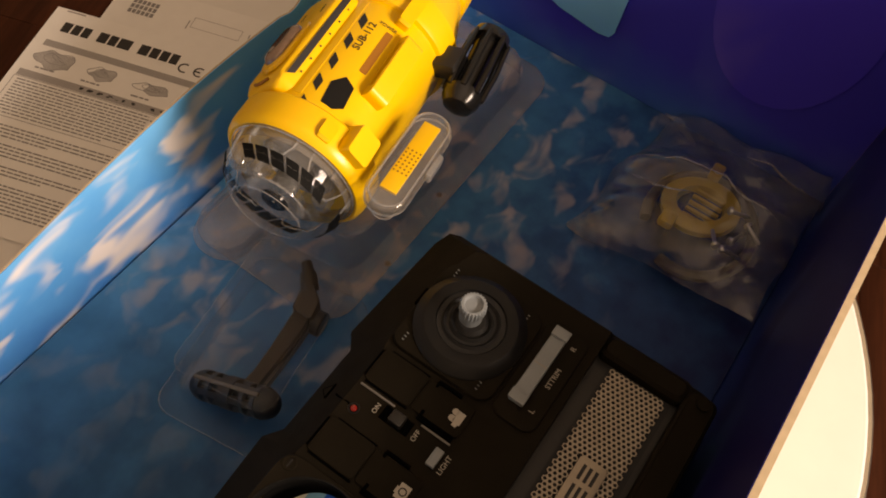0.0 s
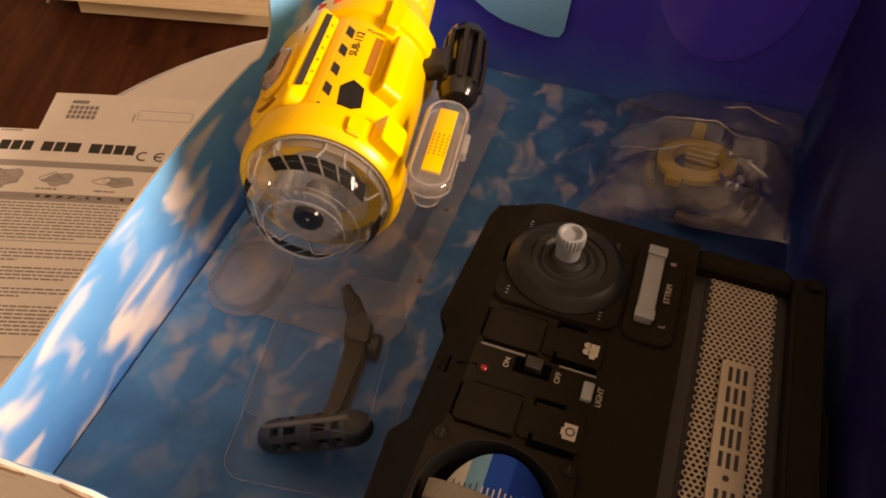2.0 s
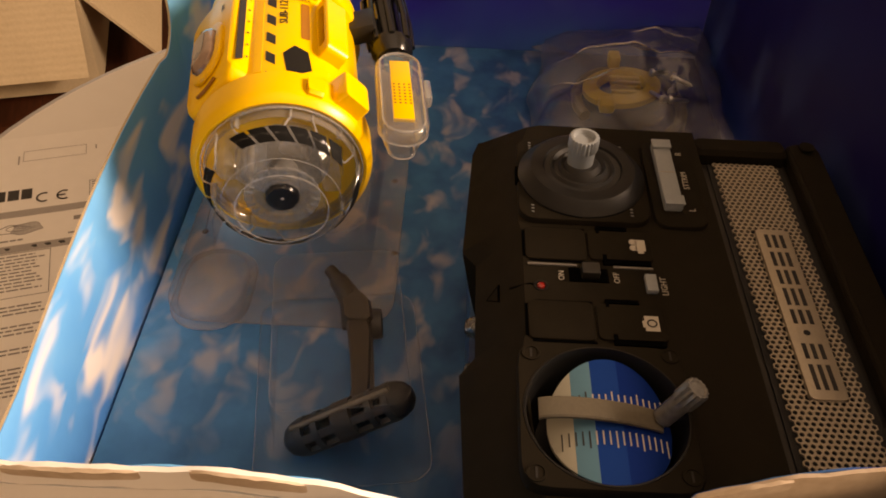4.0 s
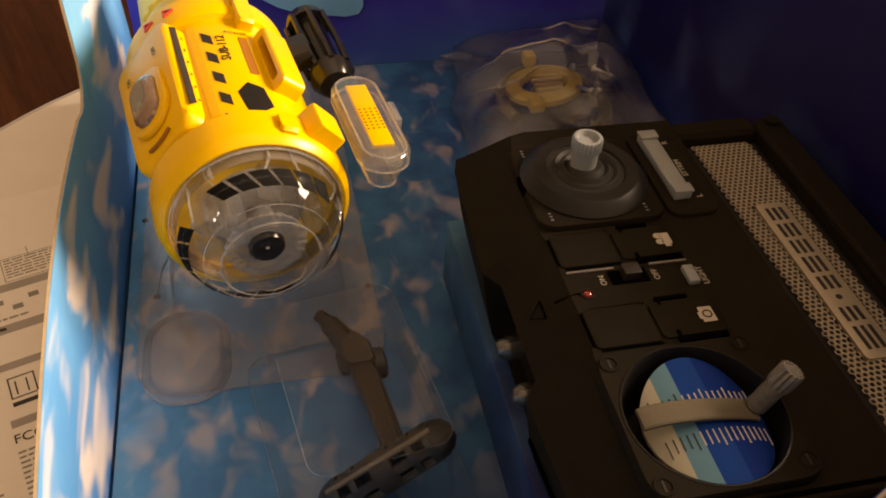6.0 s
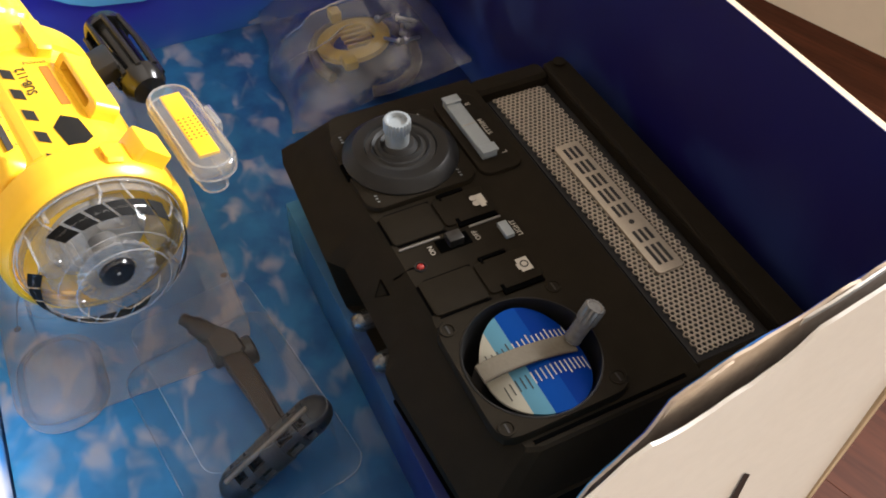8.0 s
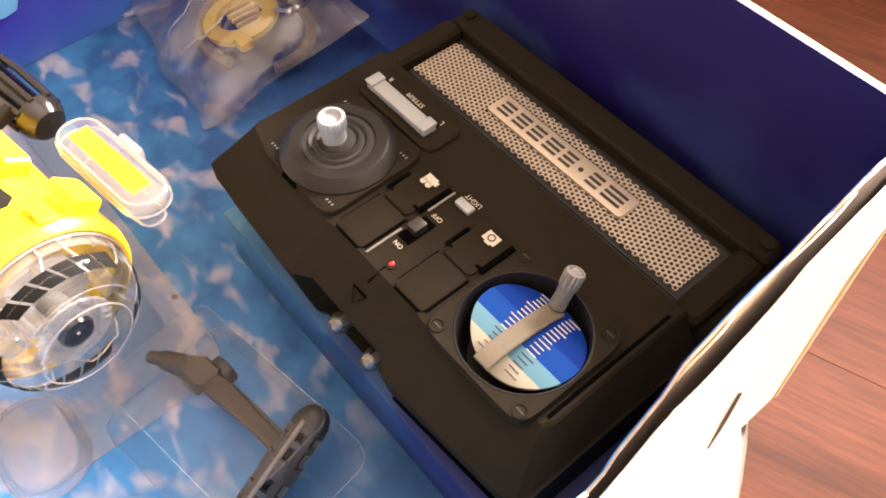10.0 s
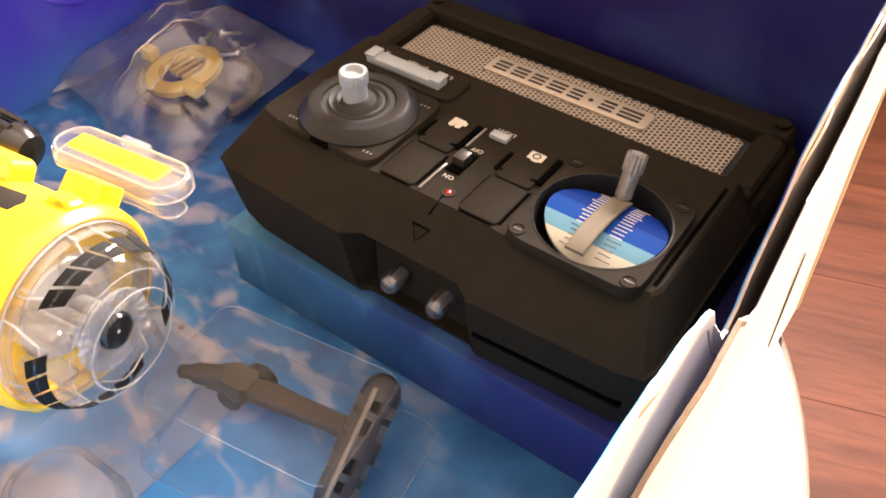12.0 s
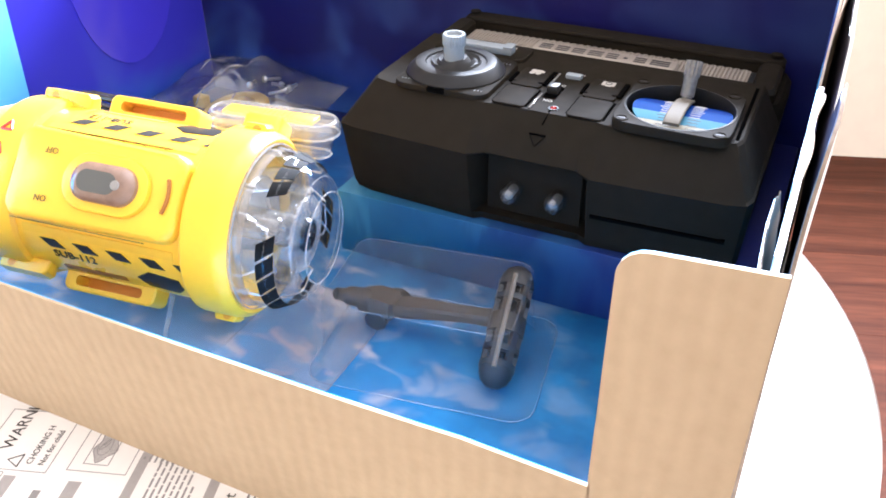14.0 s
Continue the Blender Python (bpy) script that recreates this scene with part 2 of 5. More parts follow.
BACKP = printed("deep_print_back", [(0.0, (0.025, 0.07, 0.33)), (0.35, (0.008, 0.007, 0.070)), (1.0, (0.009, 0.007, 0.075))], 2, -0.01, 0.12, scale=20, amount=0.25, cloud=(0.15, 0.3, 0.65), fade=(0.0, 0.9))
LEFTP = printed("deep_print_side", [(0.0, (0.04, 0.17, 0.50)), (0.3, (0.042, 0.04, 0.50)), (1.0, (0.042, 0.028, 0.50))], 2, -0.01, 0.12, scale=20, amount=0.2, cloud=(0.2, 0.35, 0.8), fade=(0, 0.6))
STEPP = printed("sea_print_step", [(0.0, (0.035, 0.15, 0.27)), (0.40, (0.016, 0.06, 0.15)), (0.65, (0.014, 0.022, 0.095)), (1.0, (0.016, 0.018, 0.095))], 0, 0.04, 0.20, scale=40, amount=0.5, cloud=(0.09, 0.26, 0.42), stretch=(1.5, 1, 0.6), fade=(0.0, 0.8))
SIDEP = printed("sea_print_torn_side", [(0.0, SKY), (0.55, (0.08, 0.38, 0.70)), (0.76, (0.02, 0.05, 0.24)), (1.0, NAVY)], 1, -0.03, 0.19, scale=30, amount=0.4, fade=(0.2, 0.7))
# blue print run to near black: shade of the narrow gap painted in
LININGP = printed("shaded_lining_print", [(0.0, (0.05, 0.26, 0.55)), (0.4, (0.03, 0.05, 0.16)), (1.0, (0.02, 0.012, 0.02))], 1, 0.02, 0.12, scale=30, amount=0.2)
LIGHTBLUE = printed("pale_blue_print", [(0.0, (0.11, 0.42, 0.85)), (1.0, (0.24, 0.60, 0.93))], 2, 0.02, 0.13, scale=20, amount=0.15)


def wood():
    m = bpy.data.materials.new("red_brown_wood")
    m.use_nodes = True
    n, l = m.node_tree.nodes, m.node_tree.links
    p = n["Principled BSDF"]
    p.inputs["Roughness"].default_value = 0.55
    p.inputs["Specular IOR Level"].default_value = 0.1
    co, info, mp = n.new("ShaderNodeTexCoord"), n.new("ShaderNodeObjectInfo"), n.new("ShaderNodeMapping")
    mp.inputs["Scale"].default_value = (1.2, 14, 14)
    off = n.new("ShaderNodeVectorMath")
    off.operation = "ADD"
    mul = n.new("ShaderNodeMath")
    mul.operation, mul.inputs[1].default_value = "MULTIPLY", 20
    l.new(info.outputs["Random"], mul.inputs[0]), l.new(co.outputs["Object"], off.inputs[0]), l.new(mul.outputs[0], off.inputs[1]), l.new(off.outputs[0], mp.inputs[0])
    a, b = n.new("ShaderNodeTexNoise"), n.new("ShaderNodeTexNoise")
    a.inputs["Scale"].default_value, a.inputs["Detail"].default_value, a.inputs["Distortion"].default_value = 2.2, 6, 0.6
    b.inputs["Scale"].default_value, b.inputs["Detail"].default_value = 14, 4
    l.new(mp.outputs[0], a.inputs[0]), l.new(mp.outputs[0], b.inputs[0])
    ramp = n.new("ShaderNodeValToRGB")
    ramp.color_ramp.elements[0].position, ramp.color_ramp.elements[0].color = 0.3, (0.036, 0.0098, 0.0044, 1)
    ramp.color_ramp.elements[1].position, ramp.color_ramp.elements[1].color = 0.7, (0.086, 0.0265, 0.0122, 1)
    l.new(a.outputs[0], ramp.inputs[0])
    mix = n.new("ShaderNodeMix")
    mix.data_type, mix.blend_type, mix.inputs[0].default_value = "RGBA", "MULTIPLY", 0.5
    fine = n.new("ShaderNodeMapRange")
    fine.inputs[1].default_value, fine.inputs[2].default_value, fine.inputs[3].default_value = 0.3, 0.6, 0.4
    l.new(b.outputs[0], fine.inputs[0]), l.new(ramp.outputs[0], mix.inputs[6]), l.new(fine.outputs[0], mix.inputs[7]), l.new(mix.outputs[2], p.inputs["Base Color"])
    bp = n.new("ShaderNodeBump")
    bp.inputs["Distance"].default_value = 0.0003
    l.new(b.outputs[0], bp.inputs["Height"]), l.new(bp.outputs[0], p.inputs["Normal"])
    return m


WOOD = wood()

# ---- mesh tools: all in millimetres ----


def B():
    return bmesh.new()


def part(name, bm, mat, parent=None, label="", kind="", sharp=35, scale=0.001):
    """Links a bmesh in millimetres as one mesh object under a thing or a part."""
    bmesh.ops.scale(bm, vec=(scale,) * 3, verts=bm.verts)
    bmesh.ops.recalc_face_normals(bm, faces=bm.faces)
    me = bpy.data.meshes.new(name)
    bm.to_mesh(me)
    bm.free()
    me.materials.append(mat)
    me.polygons.foreach_set("use_smooth", [True] * len(me.polygons))
    me.set_sharp_from_angle(angle=radians(sharp))
    ob = new(name, me)
    ob.parent = parent
    return tagged(ob, label, kind=kind)


def thing(name, label, category, m=None, group="", kind=""):
    ob = new(name)
    ob.empty_display_size = 0.01
    if m is not None:
        ob.matrix_world = m
    return tagged(ob, label, category, group, kind)


def box(bm, x0, x1, y0, y1, z0, z1, bev=0.0, seg=2):
    v = bmesh.ops.create_cube(bm, size=1)["verts"]
    bmesh.ops.scale(bm, vec=(x1 - x0, y1 - y0, z1 - z0), verts=v)
    bmesh.ops.translate(bm, vec=((x0 + x1) / 2, (y0 + y1) / 2, (z0 + z1) / 2), verts=v)
    if bev:
        e = list({e for w in v for e in w.link_edges})
        bmesh.ops.bevel(bm, geom=e, offset=bev, segments=seg, affect="EDGES", profile=0.5)
    return bm


def rounded(x0, x1, y0, y1, r, n=5):
    """A rounded rectangle's outline."""
    pts = []
    for cx, cy, a0 in ((x1 - r, y1 - r, 0), (x0 + r, y1 - r, 90), (x0 + r, y0 + r, 180), (x1 - r, y0 + r, 270)):
        pts += [(cx + r * math.cos(radians(a0 + 90 * i / n)), cy + r * math.sin(radians(a0 + 90 * i / n))) for i in range(n + 1)]
    return pts


def loft(bm, rings, cap0=True, cap1=True):
    """Rings of equal length, each a list of 3D points; joined in order."""
    vs = [[bm.verts.new(p) for p in ring] for ring in rings]
    for a, b in zip(vs, vs[1:]):
        for i in range(len(a)):
            j = (i + 1) % len(a)
            bm.faces.new((a[i], a[j], b[j], b[i]))
    if cap0:
        bm.faces.new(vs[0][::-1])
    if cap1:
        bm.faces.new(vs[-1])
    return bm


def slab(bm, outline, z0, z1, bev=0.0):
    """An outline raised from z0 to z1 with a small rounded upper edge."""
    if bev:
        cx, cy = sum(p[0] for p in outline) / len(outline), sum(p[1] for p in outline) / len(outline)

        def shrink(d):
            out = []
            k = len(outline)
            for i, (x, y) in enumerate(outline):
                (ax, ay), (bx, by) = outline[i - 1], outline[(i + 1) % k]
                tx, ty = bx - ax, by - ay
                q = math.hypot(tx, ty) or 1
                out.append((x - d * ty / q, y + d * tx / q))
            return out
        rings = [[(x, y, z0) for x, y in outline], [(x, y, z1 - bev) for x, y in outline],
                 [(x, y, z1 - bev * 0.3) for x, y in shrink(bev * 0.3)], [(x, y, z1) for x, y in shrink(bev)]]
    else:
        rings = [[(x, y, z0) for x, y in outline], [(x, y, z1) for x, y in outline]]
    return loft(bm, rings)


def lathe(bm, profile, n=32, m=None, closed=False, cap=True, arc=360.0, start=0.0):
    """Turns (height, radius) pairs round the z axis; m lays it elsewhere."""
    m = m or Matrix()
    full = arc >= 359.9
    k = n if full else n + 1
    rows = []
    for h, r in profile:
        rows.append([bm.verts.new(m @ Vector((r * math.cos(radians(start + arc * i / n)), r * math.sin(radians(start + arc * i / n)), h))) for i in range(k)])
    pairs = list(zip(rows, rows[1:])) + ([(rows[-1], rows[0])] if closed else [])
    for a, b in pairs:
        for i in range(n):
            j = (i + 1) % k
            bm.faces.new((a[i], a[j], b[j], b[i]))
    if cap and not closed and full:
        bm.faces.new(rows[0][::-1]), bm.faces.new(rows[-1])
    return bm


def tube(bm, pts, r, n=10, cap=True):
    """A round rod along a line of points; r one radius or one for each point."""
    pts = [Vector(p) for p in pts]
    rs = r if isinstance(r, (list, tuple)) else [r] * len(pts)
    rings, up = [], None
    for i, p in enumerate(pts):
        d = (pts[min(i + 1, len(pts) - 1)] - pts[max(i - 1, 0)]).normalized()
        up = (up or (Vector((0, 0, 1)) if abs(d.z) < 0.9 else Vector((1, 0, 0))))
        side = d.cross(up).normalized()
        up = side.cross(d).normalized()
        rings.append([p + rs[i] * (math.cos(2 * math.pi * k / n) * side + math.sin(2 * math.pi * k / n) * up) for k in range(n)])
    return loft(bm, rings, cap, cap)


def moved(bm, m):
    bmesh.ops.transform(bm, matrix=m, verts=bm.verts)
    return bm


def place(x, y, z, rx=0, ry=0, rz=0):
    return pose(x, y, z, rx, ry, rz)


def letters(text, size, depth=0.06):
    """Built-in letters as a bmesh in millimetres, centred, flat in x and y."""
    c = bpy.data.curves.new("letters", "FONT")
    c.body, c.size, c.extrude, c.align_x, c.align_y, c.resolution_u = text, size, depth / 2, "CENTER", "CENTER", 3
    ob = bpy.data.objects.new("letters", c)
    me = bpy.data.meshes.new_from_object(ob)
    bm = B()
    bm.from_mesh(me)
    bpy.data.objects.remove(ob), bpy.data.curves.remove(c), bpy.data.meshes.remove(me)
    return bm


def sheet(bm, outline, holes, depth, m):
    """A flat card cut to an outline, with straight sides; m lays its x, y and thickness in place."""
    a = [bm.verts.new(m @ Vector((x, y, 0))) for x, y in outline]
    b = [bm.verts.new(m @ Vector((x, y, depth))) for x, y in outline]
    bm.faces.new(a[::-1]), bm.faces.new(b)
    for i in range(len(a)):
        j = (i + 1) % len(a)
        bm.faces.new((a[i], a[j], b[j], b[i]))
    return bm


# ---- the room ----
FLOOR_Z, CEIL_Z = -500, 1900
floor = tagged(part("floor", box(B(), -2000, 1300, -1600, 1330, FLOOR_Z - 40, FLOOR_Z - 6), WOOD), "red-brown wood floor under the white round table", "floor", kind="structure")
floor.matrix_world = ROOM
for name, dims in (("wall_south", (-2000, 1300, -1720, -1600)), ("wall_west", (-2120, -2000, -1720, 1480)), ("wall_east", (1300, 1420, -1720, 1480))):
    x0, x1, y0, y1 = dims
    tagged(part(name, box(B(), x0, x1, y0, y1, FLOOR_Z - 40, CEIL_Z), TANWALL if name == "wall_south" else CREAM), "plain plastered wall", "wall", kind="structure").matrix_world = ROOM
tagged(part("ceiling", box(B(), -2120, 1420, -1720, 1480, CEIL_Z, CEIL_Z + 60), CEIL), "plain white ceiling", "ceiling", kind="structure").matrix_world = ROOM
wall = B()
W = {k: v * 1000 for k, v in WINDOW.items()}
box(wall, -2000, W["x0"], 1330, 1480, FLOOR_Z - 40, CEIL_Z), box(wall, W["x1"], 1300, 1330, 1480, FLOOR_Z - 40, CEIL_Z)
box(wall, W["x0"], W["x1"], 1330, 1480, FLOOR_Z - 40, W["z0"]), box(wall, W["x0"], W["x1"], 1330, 1480, W["z1"], CEIL_Z)
tagged(part("wall_north", wall, CREAM), "plain cream wall with a bright window", "wall", kind="structure").matrix_world = ROOM
window = thing("window_1", "daylit window with a white frame in the cream wall", "window", ROOM, kind="structure")
f = B()
for dims in ((W["x0"], W["x0"] + 40, W["z0"], W["z1"]), (W["x1"] - 40, W["x1"], W["z0"], W["z1"]), (W["x0"] + 40, W["x1"] - 40, W["z0"], W["z0"] + 40), (W["x0"] + 40, W["x1"] - 40, W["z1"] - 40, W["z1"])):
    box(f, dims[0], dims[1], 1410, 1460, dims[2], dims[3], bev=3)
part("window_frame", f, CEIL, window)
pane = part("pane", box(B(), W["x0"] + 40, W["x1"] - 40, 1430, 1434, W["z0"] + 40, W["z1"] - 40), DOME, window)
pane.visible_shadow = False

# ---- the round table ----
TX, TY, TR, TZ = 43.5, 67.0, 207.0, -11.0
table = thing("round_table", "small round table with a white top and a thin metal rim", "table")
part("tabletop", lathe(B(), [(TZ - 18, TR - 6), (TZ - 18, TR - 1.5), (TZ - 1.2, TR - 1.5), (TZ, TR - 3)], 96, place(TX, TY, 0)), TABLE, table)
part("rim", lathe(B(), [(TZ - 19, TR - 1.4), (TZ - 19, TR + 1), (TZ - 1.5, TR + 1), (TZ - 0.6, TR), (TZ - 1.5, TR - 1.4)], 96, place(TX, TY, 0), closed=True), STEEL, table, "thin bright metal rim")
for k in range(4):
    a = radians(45 + 90 * k)
    c, s = math.cos(a), math.sin(a)
    part("leg", tube(B(), [(TX + 150 * c, TY + 150 * s, TZ - 18), (TX + 185 * c, TY + 185 * s, FLOOR_Z)], 11, 16), STEEL, table)

# ---- the open display box ----
X0, X1, Y0, Y1, TOP, BASE = -107.0, 209.0, -24.0, 202.0, 125.0, -10.5
carton = thing("display_box", "open kraft cardboard toy box printed blue inside, its upper edges torn", "box")


def torn(points, step=4.0, rough=1.2, seed=1):
    """Lays small tears along a line of (u, v) points."""
    rnd = random.Random(seed)
    out = []
    for (a, b), (c, d) in zip(points, points[1:]):
        k = max(1, int(math.hypot(c - a, d - b) / step))
        for i in range(k):
            t = i / k
            out.append((a + (c - a) * t, b + (d - b) * t + (rnd.uniform(-rough, rough) if 0 < i else 0)))
    return out + [points[-1]]


def upright(bm, outline, y0, y1, lean=None):
    """A card standing along x: outline in x and z, between two depths; lean shifts y by place."""
    lean = lean or (lambda x, z: 0)
    a = [bm.verts.new((x, y0 + lean(x, z), z)) for x, z in outline]
    b = [bm.verts.new((x, y1 + lean(x, z), z)) for x, z in outline]
    bm.faces.new(a), bm.faces.new(b[::-1])
    for i in range(len(a)):
        j = (i + 1) % len(a)
        bm.faces.new((a[i], b[i], b[j], a[j]))
    return bm


def sideways(bm, outline, x0, x1, lean=None):
    """A card standing along y: outline in y and z."""
    lean = lean or (lambda y, z: 0)
    a = [bm.verts.new((x0 + lean(y, z), y, z)) for y, z in outline]
    b = [bm.verts.new((x1 + lean(y, z), y, z)) for y, z in outline]
    bm.faces.new(a[::-1]), bm.faces.new(b)
    for i in range(len(a)):
        j = (i + 1) % len(a)
        bm.faces.new((a[i], a[j], b[j], b[i]))
    return bm


def bow(x, z):
    """The low front wall bends outward, most at its upper middle."""
    return -max(0.0, min(z, 52) + 8) / 58 * (3.0 + 4.5 * max(0.0, 1 - ((x - 40) / 110) ** 2))


def curved_front(y0, y1):
    bm = B()
    cut = [(X0, 114), (-26, 112), (-19, 100), (-17.5, 62)] + [(-5 + 12 * math.cos(radians(a)), 62 + 12 * math.sin(radians(a))) for a in range(190, 271, 16)]
    low = [(-5 + 186 * i / 30, 51.2 + 1.0 * math.sin(5 * i / 30) - 4.0 * (i / 30) ** 2) for i in range(1, 31)]
    post = [(180.6, 60), (180.4, 80), (180.4, 103.5)] + [(186.4 + 6 * math.cos(radians(a)), 103.5 + 6 * math.sin(radians(a))) for a in range(170, 89, -20)] + [(X1, 111)]
    top = cut + low + post
    rows = []
    for k in range(7):
        t = k / 6
        rows.append([(x, BASE + (z - BASE) * t) for x, z in top])
    grid = [[[bm.verts.new((x, y + bow(x, z), z)) for x, z in row] for row in rows] for y in (y0, y1)]
    for g in grid:
        for a, b in zip(g, g[1:]):
            for i in range(len(a) - 1):
                bm.faces.new((a[i], a[i + 1], b[i + 1], b[i]))
    for r in (0, -1):
        a, b = grid[0][r], grid[1][r]
        for i in range(len(a) - 1):
            bm.faces.new((a[i], a[i + 1], b[i + 1], b[i]))
    for c in (0, -1):
        for k in range(6):
            bm.faces.new((grid[0][k][c], grid[0][k + 1][c], grid[1][k + 1][c], grid[1][k][c]))
    return bm


part("front_panel", curved_front(Y0 - 1.1, Y0 - 0.3), KRAFT, carton, "plain kraft front with a low window cut")
part("front_print", curved_front(Y0 - 0.28, Y0), FRONTP, carton, "sky blue cloud print")
part("back_panel", upright(B(), [(X0, BASE), (X1 + 3, BASE), (X1 - 0.5, TOP - 1), (X0, TOP)], Y1 + 0.4, Y1 + 2.4), KRAFT, carton)
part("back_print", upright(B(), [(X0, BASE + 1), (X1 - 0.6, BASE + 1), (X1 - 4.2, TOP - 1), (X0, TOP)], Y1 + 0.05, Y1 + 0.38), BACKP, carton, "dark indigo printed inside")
part("side_panel", sideways(B(), [(Y0, BASE), (Y1, BASE), (Y1, TOP), (Y0, 114)], X0 - 2.4, X0 - 0.4), KRAFT, carton)
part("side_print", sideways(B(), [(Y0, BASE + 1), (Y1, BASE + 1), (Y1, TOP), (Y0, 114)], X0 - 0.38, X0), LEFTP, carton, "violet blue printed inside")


def inward(y, z):
    """The torn side leans in, most at the back."""
    return -(3.0 + 1.8 * max(0.0, (y - 60) / 142) ** 1.5) * min(1.0, max(0.0, (z + 10) / 100))


edge = [(Y1, 127), (173, 126.5), (155, 121), (146, 118), (135, 115.5), (128, 112), (121, 108.5), (117.5, 98), (112, 91), (106, 85), (103, 78), (98, 75), (93, 77), (86, 85), (80, 95), (75, 103), (65, 107), (45, 110), (26, 109), (8, 109), (Y0, 107)]
ragged = torn(edge, 3.0, 0.7, 4)
part("torn_side_print", sideways(B(), [(Y0, BASE + 1), (Y1, BASE + 1)] + ragged, X1 - 0.4, X1, inward), SIDEP, carton, "blue printed side with a torn edge")


def gap(y):
    """How far the outer layer stands off from the inner one."""
    return float(np.interp(y, [Y0, 30, 60, 110, 150, Y1], [0.6, 2.2, 4.2, 3.6, 2.4, 1.4]))


def outward(y, z):
    return inward(y, z) + gap(y) * min(1.0, max(0.0, (z - 5) / 80)) + 1.5 * max(0.0, (y - 150) / 52) * max(0.0, (z - 60) / 60)


def peeled(y, z):
    """A torn inner ply that curls away into the box."""
    return inward(y, z) - (0.6 + 1.5 * math.sin(math.pi * min(1.0, max(0.0, (y - Y0) / 62)))) * min(1.0, max(0.0, (z - 30) / 70)) ** 1.5


def panel(outline, x0, x1, lean):
    """A torn card in thin upright slices, so that it can bend along its length."""
    bm = B()
    rows = []
    top = sorted(outline)
    for y, z in top:
        rows.append([(x + lean(y, h), y, h) for x in (x0, x1) for h in ((BASE, z * 0.5, z - 12, z) if x == x0 else (z, z - 12, z * 0.5, BASE))])
    return loft(bm, rows)


front_piece = [(y, z) for y, z in edge if y <= 98]
rear_piece = [(y, z) for y, z in edge if y >= 98]
part("torn_side_panel", panel([(y, z - 5) for y, z in front_piece][::-1], X1 + 0.02, X1 + 0.9, inward), WHITECARD, carton, "white front piece of the torn side")
part("torn_rim", loft(B(), [[(x + inward(y, h), y, h) for x, h in ((X1 + 0.02, z - 5.2), (X1 + 0.02, z), (X1 + 0.98, z), (X1 + 0.98, z - 5.2))] for y, z in sorted(torn([(y, z + 0.8) for y, z in front_piece][::-1], 3.0, 0.5, 9))]), WHITECARD, carton, "white strip left along the torn edge")
part("torn_side_panel", panel(torn([(y, z + 0.6) for y, z in rear_piece][::-1], 3.0, 0.6, 10), X1 + 0.02, X1 + 0.7, inward), TORN, carton, "torn cardboard core")
outer = [(8, 52), (16, 66), (26, 80), (36, 91), (48, 99), (60, 103), (69, 105), (73, 106), (80, 100), (88, 93), (94, 90), (101, 96), (108, 104), (113, 106.5), (122, 106), (131, 109), (140, 112), (147, 116), (151, 121), (162, 125), (173, 128.5), (188, 129), (Y1, 129)]
part("outer_lining", panel(torn([(y, z - 0.8) for y, z in outer], 3.0, 0.6, 21), X1 + 1.3, X1 + 1.6, outward), LININGP, carton, "printed lining darkened for shade in the gap")
part("outer_side_panel", panel(torn([(y, z) for y, z in outer if y >= 80], 3.0, 0.7, 23), X1 + 1.62, X1 + 2.5, outward), WHITECARD, carton, "pale outer side with a torn edge")
part("outer_side_panel", panel(torn([(Y0, 40)] + [(y, z) for y, z in outer if y <= 80], 3.0, 0.5, 27), X1 + 1.62, X1 + 2.4, outward), WHITECARD, carton, "pale outer side, torn at the front")
part("torn_rim", loft(B(), [[(x + outward(y, h), y, h) for x, h in ((X1 + 1.58, z - 1.4), (X1 + 1.58, z + 0.5), (X1 + 2.44, z + 0.3), (X1 + 2.44, z - 1.4))] for y, z in sorted(torn([(Y0, 40)] + [(y, z + 0.4) for y, z in outer if y <= 80], 3.0, 0.6, 27))]), DARKPLY, carton, "brown torn edge of the outer layer")
part("peeled_ply", panel(torn([(Y0 + 1, 104), (-10, 103), (4, 102), (16, 101.5), (24, 98), (31, 90), (36, 76), (40, 55), (42, 20)], 2.0, 1.2, 31), X1 - 1.0, X1 - 0.7, peeled), DARKPLY, carton, "ragged brown inner ply")
part("peeled_print", panel([(Y0 + 1, 103.4), (-10, 102.4), (4, 101.4), (16, 100.9), (24, 97.4), (31, 89.4), (36, 75.4), (40, 54.4), (42, 19.4)], X1 - 1.3, X1 - 1.02, peeled), SIDEP, carton, "blue printed face of the loose ply")
part("slit", sideways(B(), [(155.4, 56), (158.2, 53), (160.2, 32), (160.0, 10), (157.8, 14), (156.2, 36)], X1 + 2.9, X1 + 3.1, outward), INK, carton, "dark cut in the card")
part("base_panel", box(B(), X0, X1, Y0, Y1, BASE, BASE + 2), KRAFT, carton)
